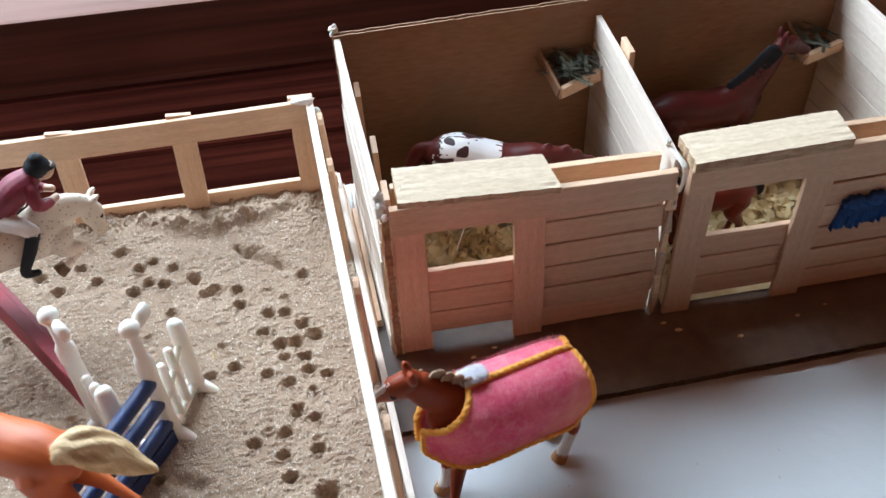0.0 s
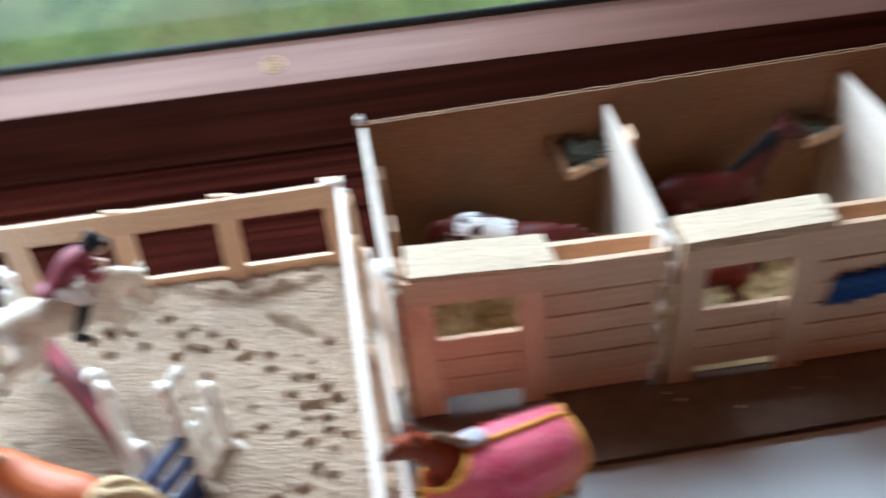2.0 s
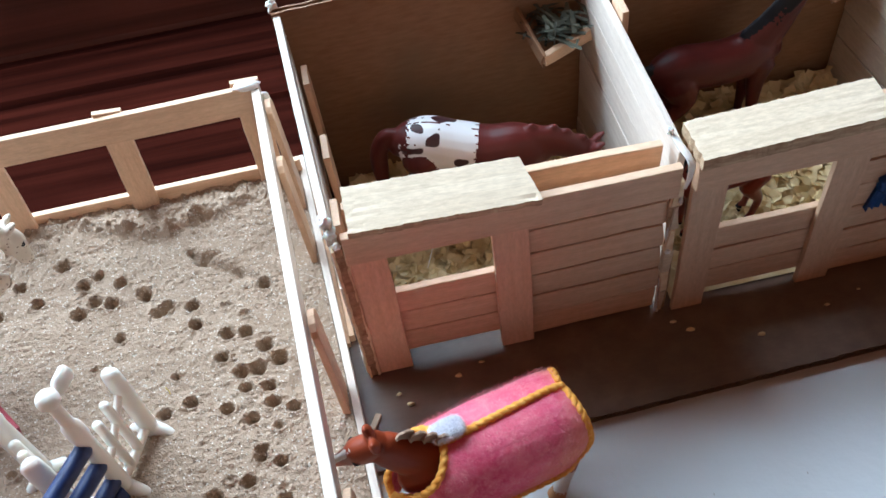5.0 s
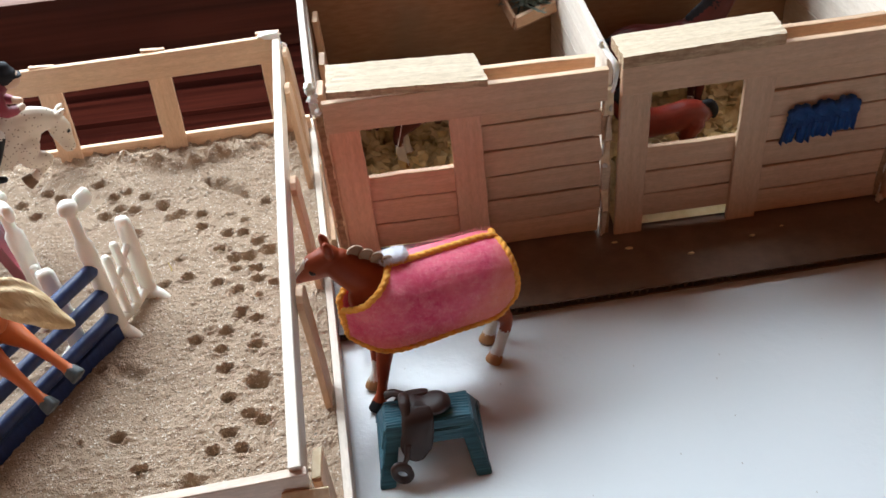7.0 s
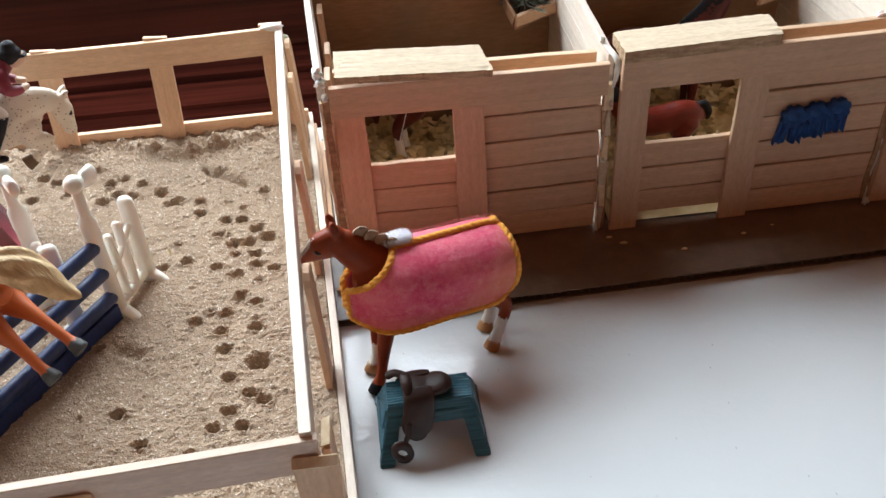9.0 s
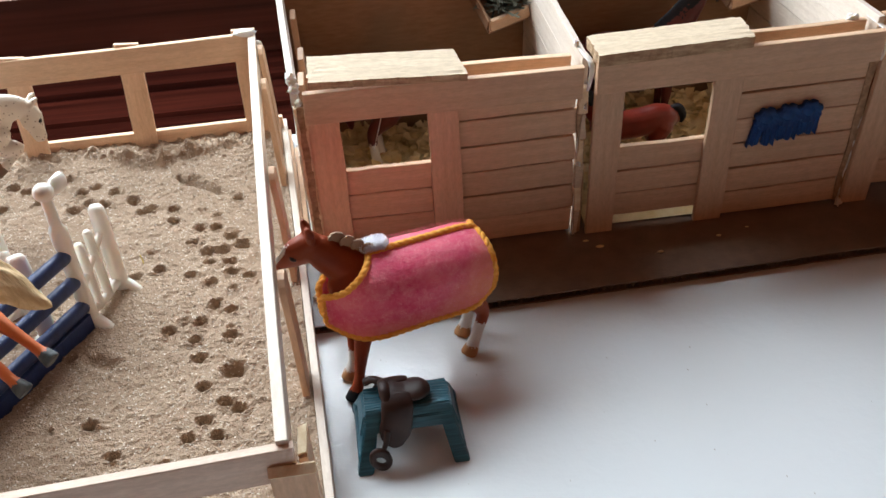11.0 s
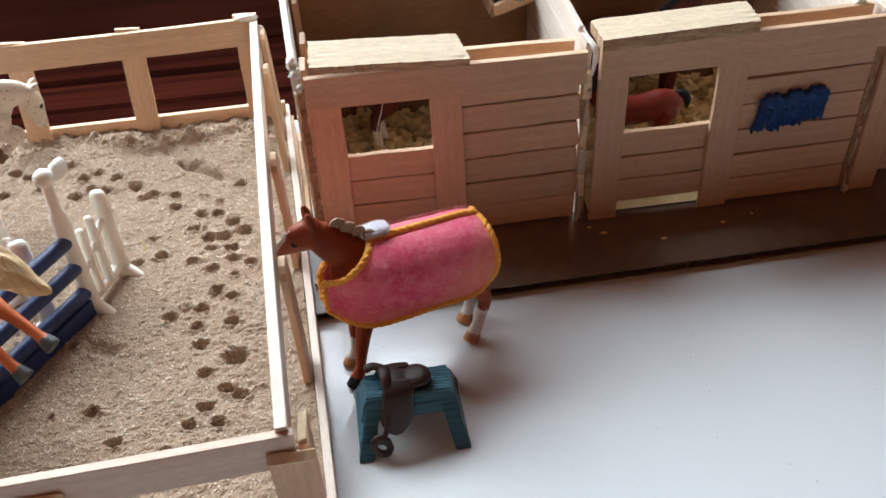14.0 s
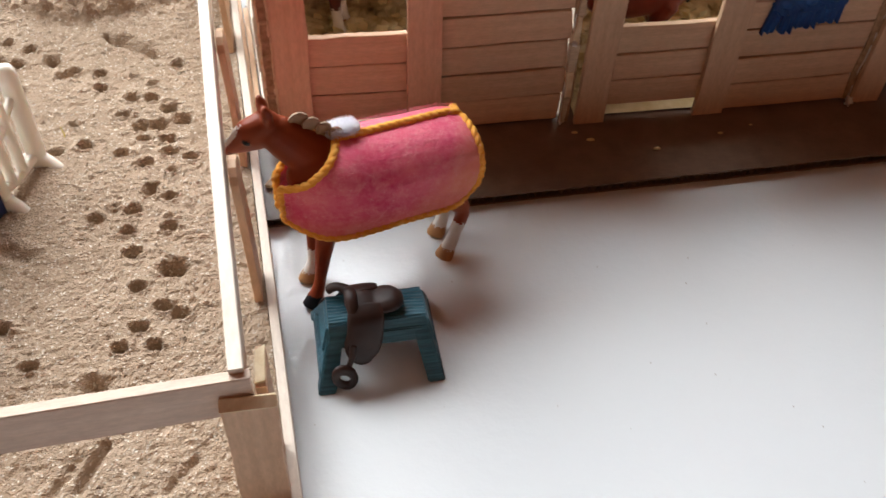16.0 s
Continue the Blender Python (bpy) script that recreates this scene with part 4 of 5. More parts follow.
door_ledge((19.45, 0.0, 7.68), (24.3, 0.0, 7.70), (0, 1, 0), 1.4, 0.38, 0.1, 8.8)
# dried glue
for spots in (((-0.25, -0.3, 7.35, 0.26), (-0.35, -0.1, 7.6, 0.3), (-0.2, -0.35, 6.9, 0.2), (-0.85, 8.2, 8.35, 0.25), (-0.75, 7.6, 7.6, 0.14)),
              ((9.0, -0.22, 5.6, 0.14), (8.9, -0.16, 3.4, 0.14), (8.8, 0.6, 7.5, 0.2)),
              ((18.2, 0.62, 7.42, 0.25), (18.9, -0.3, 0.5, 0.25))):
    for x, y, z, r in spots:
        part("glue_blob", blob(bmesh.new(), x, y, z, r * 0.62, (rng.uniform(0.6, 1.1), rng.uniform(0.5, 0.9), rng.uniform(0.7, 1.4)), 0, 3, 0.9), GLUE, stable, "milky dried glue")
for gx, top in ((8.85, 5.9), (19.0, 4.2)):
    pts = [(gx + rng.uniform(-0.05, 0.05), -0.05 + rng.uniform(-0.04, 0.04), 0.42 + (top - 0.42) * k / 12, rng.uniform(0.02, 0.055)) for k in range(13)]
    part("glue_seam", loft(bmesh.new(), [(gx, -0.16, 0.40, 0.09, 0.05)] + pts, 8), GLUE, stable, "milky bead of dried glue")
# torn brown card edges in the seams between the stalls
for gx in (8.93, 18.92):
    stick(stable, "torn_edge", (gx + 0.05, -0.02, 0.42), (gx - 0.02, -0.04, 6.2), (1, 0, 0), 0.30, 0.08, RAWEND, "ragged", "torn brown card edge", 0.05)
# milky films of glue where the fronts meet the partitions
for gx in (8.95, 18.88):
    film = curve_pts([(gx - 0.10, 0.75, 7.40, 0.05, 0.02), (gx, 0.1, 7.36, 0.10, 0.022), (gx + 0.10, -0.34, 7.20, 0.10, 0.02), (gx + 0.10, -0.40, 6.80, 0.085, 0.018), (gx + 0.02, -0.40, 6.30, 0.05, 0.015)], 4)
    part("glue_film", loft(bmesh.new(), film, 9, 0, True, (1, 0, 0)), GLUE, stable, "milky film of dried glue")
# glue threads
for a, b, c in (((9.4, -0.43, 6.55), (9.9, -0.47, 6.7), (10.05, -0.44, 7.05)), ((2.35, -0.1, 6.1), (2.2, 0.1, 5.4), (2.0, 0.05, 4.75))):
    part("glue_thread", loft(bmesh.new(), curve_pts([(*a, 0.012), (*b, 0.012), (*c, 0.012)], 5), 5), GLUE, stable)


def corner_rack(left, tip, right, strands):
    """A corner manger: two sticks meeting in a tip over a cardboard floor; the hay in it is a thing of its own."""
    L, T, R = Vector(left), Vector(tip), Vector(right)
    rack = stick(stable, "hay_rack", tuple(T), tuple(R), (0, 0, 1), 0.42, 0.24, label="corner hay rack of sticks and card")
    inv = axes(T, R, (0, 0, 1)).inverted()
    stick(rack, "rack_side", tuple(inv @ T), tuple(inv @ L), tuple(inv.to_3x3() @ Vector((0, 0, 1))), 0.5, 0.12, CARD)
    bm = bmesh.new()
    C = Vector((R.x - 0.15, L.y - 0.1, (L.z + R.z) / 2 - 0.2))
    low = [inv @ (p - Vector((0, 0, 0.25))) for p in (L, T, R, C)]
    vs = [bm.verts.new(p) for p in low] + [bm.verts.new(p - (inv.to_3x3() @ Vector((0, 0, 0.08)))) for p in low]
    bm.faces.new(vs[:4]), bm.faces.new(vs[:3:-1])
    for i in range(4):
        bm.faces.new((vs[i], vs[(i + 1) % 4], vs[4 + (i + 1) % 4], vs[4 + i]))
    part("rack_floor", bm, CARD, rack, smooth=False)
    bm = bmesh.new()
    mid = (L + T + R + C) / 4
    for _ in range(strands):
        p = mid + Vector((rng.gauss(0, 0.42), rng.gauss(0, 0.36), rng.uniform(-0.15, 0.5)))
        d = Vector((rng.uniform(-1, 1), rng.uniform(-1, 1), rng.uniform(-0.35, 0.5))).normalized() * rng.uniform(0.3, 0.75)
        w = rng.uniform(0.03, 0.09)
        s = d.cross(Vector((0, 0, 1))).normalized() * w
        a, b = p - d, p + d
        k = p + Vector((0, 0, rng.uniform(0, 0.1)))
        v = [bm.verts.new(q) for q in (a - s, a + s, k - s, k + s, b - s * 0.6, b + s * 0.6)]
        bm.faces.new((v[0], v[1], v[3], v[2])), bm.faces.new((v[2], v[3], v[5], v[4]))
    tagged(part("hay", bm, HAY, None, "handful of dry grey-green hay in the corner rack"), "", "hay", "", "stuff")


corner_rack((6.55, 8.05, 6.5), (7.0, 6.35, 5.75), (8.65, 6.9, 6.0), 70)
corner_rack((16.5, 8.3, 6.2), (16.85, 6.85, 5.5), (18.45, 7.3, 5.65), 30)
corner_rack((26.3, 8.6, 6.2), (26.5, 7.3, 5.6), (28.2, 7.6, 5.7), 50)


def shavings(x0, x1, y0, y1, depth, count):
    """A bed of curled pine shavings, deeper towards the back."""
    bm = bmesh.new()
    nx, ny = 30, 28
    grid = []
    for j in range(ny + 1):
        row = []
        for i in range(nx + 1):
            x, y = x0 + (x1 - x0) * i / nx, y0 + (y1 - y0) * j / ny
            z = 0.42 + depth * (0.02 + 0.98 * (j / ny) ** 0.6) * (0.75 + 0.5 * noise.noise((x * 0.7, y * 0.7, depth)))
            row.append(bm.verts.new((x, y, max(0.4, z))))
        grid.append(row)
    for a, b in zip(grid, grid[1:]):
        for i in range(nx):
            bm.faces.new((a[i], a[i + 1], b[i + 1], b[i]))
    for _ in range(count):
        x, y = rng.uniform(x0 + 0.2, x1 - 0.2), rng.uniform(y0 + 0.9, y1 - 0.2)
        k = (y - y0) / (y1 - y0)
        z = 0.42 + depth * (0.02 + 0.98 * k ** 0.6) * (0.75 + 0.5 * noise.noise((x * 0.7, y * 0.7, depth))) + rng.uniform(-0.02, 0.06 + 0.16 * k)
        m = Matrix.Translation((x, y, z)) @ Euler((rng.gauss(0, 0.5), rng.gauss(0, 0.5), rng.uniform(0, 6.3))).to_matrix().to_4x4()
        l, w, curl = rng.uniform(0.14, 0.42), rng.uniform(0.10, 0.24), rng.uniform(-1.2, 1.2)
        prev = None
        for s in range(4):
            u = s / 3 - 0.5
            skew = rng.uniform(0.75, 1.15)
            q = [bm.verts.new(m @ Vector((u * l * 2, t * w * skew, curl * u * u * l))) for t in (-1, 1)]
            if prev:
                bm.faces.new((prev[0], prev[1], q[1], q[0]))
            prev = q
    return tagged(part("wood_shavings", bm, SHAVING, None, "loose pale pine shavings bedding the stall floor"), "", "bedding", "", "stuff")


shavings(0.1, 8.6, 0.7, 7.9, 0.75, 1700)
shavings(9.4, 18.4, 0.12, 8.1, 0.85, 1800)
shavings(19.4, 28.2, 0.8, 8.3, 0.75, 900)
bm = bmesh.new()
for x, y in ((2.3, -0.9), (0.7, -1.5), (13.9, -1.3), (9.6, -1.1), (9.2, -0.7), (15.1, -1.0), (0.4, -1.1), (3.1, -0.6), (11.6, -1.8)):
    blob(bm, x, y, 0.42, rng.uniform(0.05, 0.11), (1.4, 0.8, 0.35), 0, 1, 0.6)
tagged(part("crumbs", bm, SHAVING, None, "stray crumbs of shavings on the cardboard"), "", "crumbs", "", "stuff")

bm = bmesh.new()
box(bm, -0.28, 0.28, -0.09, 0.09, -0.05, 0.05, 0.015)
chip = part("wood_chip", bm, BALSA, None, "small splinter of pale wood on the cardboard", pose(-0.43, -1.85, 0.43, 0, 6, 62), smooth=False)
tagged(chip, "", "wood chip")

# three blue rosettes in a row on the planks
ros = thing("prize_rosettes", 16.2, -0.02, 4.05, 0, "three bright blue plastic prize rosettes in a row", "rosette")
for i, dx in enumerate((-0.76, 0.0, 0.74)):
    dz = 0.09 * dx
    bm = bmesh.new()
    ring = []
    for rr, yy in ((0.40, -0.02), (0.45, -0.18), (0.37, -0.33), (0.24, -0.14), (0.16, -0.27), (0.0, -0.29)):
        ring.append([bm.verts.new((rr * (1 + (0.10 if k % 3 else -0.12) * (rr > 0.3)) * math.cos(2 * math.pi * k / 24), yy, rr * 0.9 * (1 + (0.10 if k % 3 else -0.12) * (rr > 0.3)) * math.sin(2 * math.pi * k / 24))) for k in range(24)])
    for a, b in zip(ring, ring[1:]):
        for k in range(24):
            bm.faces.new((a[k], a[(k + 1) % 24], b[(k + 1) % 24], b[k]))
    bmesh.ops.remove_doubles(bm, verts=bm.verts[:], dist=0.001)
    part("rosette", bm, ROSETTE, ros, "pleated blue rosette", Matrix.Translation((dx, 0, 0.40 + dz)))
    for s in (-1, 1):
        bm = bmesh.new()                          # one pleated ribbon tail, wavy at its foot
        cols = []
        for k in range(13):
            u = k / 12
            x = dx + 0.02 * s + (0.42 if s > 0 else 0.36) * s * u
            foot = -0.60 + dz * 1.4 + 0.05 * math.cos(u * 9.4) + (0.05 if s > 0 else -0.03) * (i - 1) * s
            lean = -0.16 if (i == 0 and s < 0) else -0.02
            y = -0.13 - 0.05 * math.cos(u * 12.5)
            cols.append([bm.verts.new(c) for c in ((x, y, 0.25 + dz), (x + lean * 0.5, y - 0.015, -0.2 + dz), (x + lean, y - 0.02, foot), (x + lean, 0.0, foot), (x, 0.0, 0.25 + dz))])
        for a, b in zip(cols, cols[1:]):
            for k in range(5):
                bm.faces.new((a[k], a[(k + 1) % 5], b[(k + 1) % 5], b[k]))
        bm.faces.new(cols[0][::-1]), bm.faces.new(cols[-1])
        part("ribbon_tail", bm, ROSETTE, ros)
part("backing", box(bmesh.new(), -1.0, 0.95, -0.06, 0.0, -0.25, 0.45, 0.02), ROSETTE, ros, "blue plastic backing strip")

# ---------------------------------------------------------------- toy horses, each one moulded skin
def horse_mesh(name, mats, neck=None, head=None, fore=None, hind=None, tail=None, mane=None, sock=0, rump=None, ears=True, voxel=0.055, socks=None, blaze=False, locks=0, rear=1.0, front=1.0, ear=(1.0, 0.0, 1.0), eye=(0.20, 0.30, 1.0)):
    """A standing horse about 4.5 cm at the withers, nose to +x, hooves at z = 0.
    ear: length, how far the ears lie back, thickness. eye: how far down the face, how high on it, size. mats: coat, hair, hoof, sock, patch. fore, hind: leg courses as (x, z) or (x, z, y) for the left and the right leg."""
    bm = bmesh.new()
    body = curve_pts([(-2.50, 0, 3.30, 0.34, 0.42), (-2.15, 0, 3.42, 0.62, 0.66), (-1.55, 0, 3.48, 0.74, 0.78), (-0.7, 0, 3.36, 0.74, 0.76), (0.2, 0, 3.30, 0.72, 0.78),
                      (0.95, 0, 3.42, 0.66, 0.84), (1.45, 0, 3.46, 0.54, 0.70), (1.75, 0, 3.42, 0.36, 0.46)], 4)
    body = [(p[0] * (rear if p[0] < 0 else front), *p[1:]) for p in body]      # rear, front: how far rump and chest reach
    loft(bm, body, 20, 0)
    if rump:
        loft(bm, [(x, y, z, a * 1.02, b * 1.02) for x, y, z, a, b in body if rump[0] <= x <= rump[1]], 20, 4)
    nk = neck or [(1.15, 0, 3.65, 0.44, 0.72), (1.75, 0, 4.25, 0.34, 0.56), (2.2, 0, 4.85, 0.28, 0.44), (2.5, 0, 5.3, 0.25, 0.34)]
    loft(bm, curve_pts(nk, 4), 16, 0)
    hd = head or [(2.36, 0, 5.36, 0.25, 0.30), (2.68, 0, 5.18, 0.26, 0.36), (3.05, 0, 4.78, 0.19, 0.25), (3.32, 0, 4.45, 0.15, 0.18)]
    loft(bm, curve_pts(hd, 4), 14, 0)
    p, q = Vector(hd[0][:3]), Vector(hd[1][:3])
    back = (p - q).normalized()
    up = Vector((-back.z, 0, back.x)) if back.x < 0 else Vector((back.z, 0, -back.x))
    up = up if up.z > 0 else -up
    if ears:
        for s in (-1, 1):
            e = p + Vector((0, 0.15 * s, 0)) + up * 0.2 * (1 - ear[1]) + back * 0.16 * ear[1]
            way = (up * (1 - ear[1]) + back * ear[1]).normalized() * ear[0]
            loft(bm, [(*e, 0.12 * ear[2], 0.10 * ear[2]), (*(e + way * 0.30 + Vector((0, 0.05 * s, 0)) + back * 0.05), 0.16 * ear[2], 0.10 * ear[2]), (*(e + way * 0.50 + Vector((0, 0.07 * s, 0)) + back * 0.03), 0.06 * ear[2], 0.05 * ear[2])], 8, 0)
    q2 = Vector(hd[2][:3])
    along = (q2 - q).normalized()
    flank = along.cross(up).normalized()
    for s in (-1, 1):
        c = q + along * eye[0] + up * hd[1][4] * eye[1] + flank * (hd[1][3] * (0.98 - 0.4 * eye[0]) * s)
        loft(bm, [(*(c - flank * 0.05 * s), 0.065 * eye[2], 0.065 * eye[2]), (*(c + flank * 0.03 * s), 0.05 * eye[2], 0.05 * eye[2])], 8, 5, False)
        loft(bm, [(*(Vector(hd[3][:3]) + flank * 0.12 * s), 0.05, 0.05), (*(Vector(hd[3][:3]) + along * 0.08 + flank * 0.13 * s), 0.04, 0.04)], 8, 5, False)
    if blaze:                                    # white stripe down the face, dark nose
        line = [Vector(h[:3]) + up * h[4] * 0.93 for h in hd]
        loft(bm, [(*line[1].lerp(line[0], 0.35), 0.07, 0.06), (*line[1], 0.10, 0.07), (*line[2], 0.08, 0.06), (*line[3], 0.09, 0.06)], 8, 3)
        tip = Vector(hd[3][:3]) + along * 0.05
        loft(bm, [(*tip, hd[3][3] * 0.96, hd[3][4] * 0.96), (*(tip + along * 0.09), hd[3][3] * 0.9, hd[3][4] * 0.9)], 10, 4)
    loft(bm, [(*(q - up * 0.10), hd[1][3] * 0.9, hd[1][4] * 0.75), (*(q - up * 0.16 + along * 0.25), hd[1][3] * 0.85, hd[1][4] * 0.55)], 12, 0)
    f_l = [(1.25, 3.15), (1.15, 2.45), (1.2, 1.4), (1.18, 0.7), (1.24, 0.38), (1.34, 0.0)]
    h_l = [(-1.75, 3.25), (-1.5, 2.45), (-2.05, 1.5), (-1.95, 0.75), (-1.88, 0.4), (-1.76, 0.0)]
    white = socks or ((sock, 2),) * 4            # for each leg: height of the sock, colour of the hoof
    leg = 0
    for s, fr, hn in ((1, (fore or (f_l, f_l))[0], (hind or (h_l, h_l))[0]), (-1, (fore or (f_l, f_l))[1], (hind or (h_l, h_l))[1])):
        for pts, rad, y0, y1 in ((fr, (0.42, 0.30, 0.19, 0.135, 0.165, 0.2), 0.34, 0.38), (hn, (0.58, 0.44, 0.20, 0.15, 0.165, 0.2), 0.34, 0.40)):
            P = [(p[0], p[2] if len(p) > 2 else s * (y0 + (y1 - y0) * i / 5), p[1], rad[i], rad[i] * 1.12) for i, p in enumerate(pts)]
            C = curve_pts(P, 4)
            n, (tall, hoof) = len(C), white[leg]
            leg += 1
            cut = n - (2, 6, 10)[tall]
            loft(bm, C[:cut], 12, 0)
            if tall:
                loft(bm, [(c[0], c[1], c[2], c[3] * 1.05, c[4] * 1.05) for c in C[cut - 1:n - 2]], 12, 3)
            o = Vector(P[-1][:3])
            d = (o - Vector(P[-2][:3])).normalized()
            loft(bm, [(*(o - d * 0.34), 0.20, 0.21), (*(o - d * 0.12), 0.235, 0.245), (*o, 0.26, 0.27)], 12, hoof, False)
    tl = tail or [(-2.45, 0, 3.75, 0.16), (-2.85, 0, 3.6, 0.22), (-3.05, 0, 2.9, 0.28), (-3.0, 0, 2.0, 0.24), (-2.9, 0, 1.4, 0.1)]
    loft(bm, curve_pts(tl, 4), 10, 1)
    for k in range(locks):                       # wavy strands laid round the tail
        a0 = 2 * math.pi * k / locks
        strand = []
        for i, c in enumerate(curve_pts(tl, 4)[2:-1]):
            a = a0 + 0.5 * math.sin(i * 0.55 + k)
            strand.append((c[0], c[1] + math.cos(a) * c[3] * 1.0, c[2] + math.sin(a) * c[3] * 1.0, 0.035 + 0.26 * c[3]))
        loft(bm, strand, 7, 1)
    for m in (mane if mane is not None else [(k, 1) for k in (0.15, 0.35, 0.55, 0.75, 0.95)]):
        k, side = m[0], m[1]
        i = min(len(nk) - 2, int(k * (len(nk) - 1)))
        w = k * (len(nk) - 1) - i
        a = [nk[i][c] + (nk[i + 1][c] - nk[i][c]) * w for c in range(5)]
        d = Vector(nk[i + 1][:3]) - Vector(nk[i][:3])
        n = Vector((-d.z, 0, d.x)).normalized()
        top = Vector(a[:3]) + n * a[4] * 0.95
        loft(bm, [(*(top + n * 0.10), 0.09, 0.14), (*(top - n * 0.06 + Vector((0, 0.12 * side, 0))), 0.10, 0.20), (*(top - n * 0.40 + Vector((-0.08, 0.30 * side, 0))), 0.07, 0.16)], 8, 1)
    return fused(name, bm, mats, voxel)


def horse(name, mesh, x, y, z, turn, scale, label, tilt=0.0):
    ob = new(name, mesh)
    ob.matrix_world = pose(x * U, y * U, z * U, 0, 0, turn) @ pose(0, 0, 0, 0, -tilt, 0) @ Matrix.Scale(scale, 4)
    return tagged(ob, label, "toy horse", "toy horses")


# chestnut pony in the pink rug, standing on the table
HX, HY, HT, HS = 2.25, -4.82, 194.0, 1.08
LOW = Matrix.Diagonal((1, 1, 0.93, 1))       # short-legged pony
pony = horse_mesh("toy_horse", [CHESTNUT, MANEBROWN, TANHOOF, SOCK, CHESTNUT, BLACKPL],
                  neck=[(0.85, 0, 3.55, 0.44, 0.66), (1.35, -0.10, 3.98, 0.38, 0.59), (1.78, -0.27, 4.38, 0.34, 0.52), (2.12, -0.42, 4.76, 0.31, 0.43)],
                  head=[(2.20, -0.45, 5.00, 0.30, 0.35), (2.47, -0.61, 4.60, 0.33, 0.50), (2.78, -0.76, 4.31, 0.24, 0.31), (3.02, -0.88, 4.13, 0.165, 0.19)],
                  tail=[(-2.0, 0, 3.5, 0.16), (-2.25, 0, 3.2, 0.18), (-2.32, 0, 2.7, 0.18), (-2.28, 0, 2.0, 0.1)],
                  fore=([(1.25, 3.15, 0.36), (1.25, 2.45, 0.46), (1.52, 1.4, 0.70), (1.70, 0.7, 0.88), (1.82, 0.38, 0.97), (2.00, 0.0, 1.06)],
                        [(1.25, 3.15, -0.36), (1.25, 2.4, -0.26), (1.5, 1.35, -0.05), (1.62, 0.7, 0.10), (1.70, 0.4, 0.16), (1.84, 0.0, 0.20)]),
                  hind=([(-1.75, 3.25, 0.36), (-1.6, 2.45, 0.45), (-2.2, 1.5, 0.54), (-1.98, 0.75, 0.64), (-1.85, 0.4, 0.68), (-1.66, 0.0, 0.72)],
                        [(-1.75, 3.25, -0.34), (-1.6, 2.45, -0.34), (-2.2, 1.5, -0.28), (-2.05, 0.75, -0.20), (-1.95, 0.4, -0.16), (-1.8, 0.0, -0.13)]),
                  mane=[], socks=((0, 5), (2, 2), (2, 2), (2, 2)), blaze=True, voxel=0.045, rear=0.88, ear=(1.15, 0.50, 1.30), eye=(0.10, 0.42, 1.25))
pony_thing = horse("toy_horse", pony, HX, HY, 0, HT, HS, "chestnut toy horse with white socks in a pink felt rug")
pony_thing.matrix_world = pony_thing.matrix_world @ LOW

# the pink felt rug with its yarn trim
def rug_point(s, w, side, lift=0.0):
    """A point of the rug: s from the chest (0) to the rump (1), w from the top edge (0) to the hem (1)."""
    x = 2.24 - 4.66 * s
    tuck = max(0.0, (s - 0.60) / 0.40) ** 2
    x += tuck * (0.16 * max(0.0, 1 - w / 0.45) ** 1.5 + 0.34 * max(0.0, (w - 0.55) / 0.45) ** 2)
    wide = 1.03 * (1 - max(0.0, (0.32 - s) / 0.32) ** 2.0 * 0.84) * (1 - max(0.0, (s - 0.88) / 0.12) ** 2 * 0.10)
    top = 4.32 - 0.10 * s - 0.08 * max(0.0, (s - 0.86) / 0.14) ** 2
    hem = 2.12 + 0.35 * max(0.0, (0.18 - s) / 0.18) ** 1.5 + 0.14 * s + 0.20 * max(0.0, (s - 0.80) / 0.20) ** 2
    start = math.radians(84) * (1 - s / 0.30) ** 0.55 if s < 0.30 else 0.0
    mid = top - 0.95
    slip = math.radians(8 * s / 0.3 if s < 0.3 else 8 + 7 * (s - 0.3) / 0.7) * side   # the rug has slid to the far side
    start -= slip
    a = start + (math.radians(118) - start) * min(1.0, w / 0.72)
    y, z = wide * math.sin(min(a, math.pi / 2)) * (1 - 0.05 * max(0, a - math.pi / 2)), mid + 0.95 * math.cos(a)
    if w > 0.72:
        z0 = z
        z = z0 + (hem - z0) * (w - 0.72) / 0.28
    z = max(z, hem) if w <= 0.72 else z
    bulge = 0.05 * min(1.0, w * 4) * noise.noise((x * 0.9, side * w * 2, 2.0))
    return Vector((x, side * (y + bulge + lift), z + (lift if a < 1.0 else 0)))


rug = thing("horse_rug", HX, HY, 0, HT, "pink felt horse rug edged with orange-yellow yarn", "horse rug")
rug.matrix_world = rug.matrix_world @ Matrix.Scale(HS, 4) @ LOW
NS, NW = 44, 22
bm = bmesh.new()
for side in (-1, 1):
    g = [[bm.verts.new(rug_point(i / NS, j / NW, side)) for j in range(NW + 1)] for i in range(NS + 1)]
    for a, b in zip(g, g[1:]):
        for j in range(NW):
            bm.faces.new((a[j], a[j + 1], b[j + 1], b[j]))
bmesh.ops.remove_doubles(bm, verts=bm.verts[:], dist=0.012)
felt = part("felt", bm, FELT, rug, "dyed pink felt fading to peach")
sol = felt.modifiers.new("thick", "SOLIDIFY")
sol.thickness, sol.offset = 0.13 * U, 0.0
sub = felt.modifiers.new("soft", "SUBSURF")
sub.levels = sub.render_levels = 1
fuzz = bmesh.new()
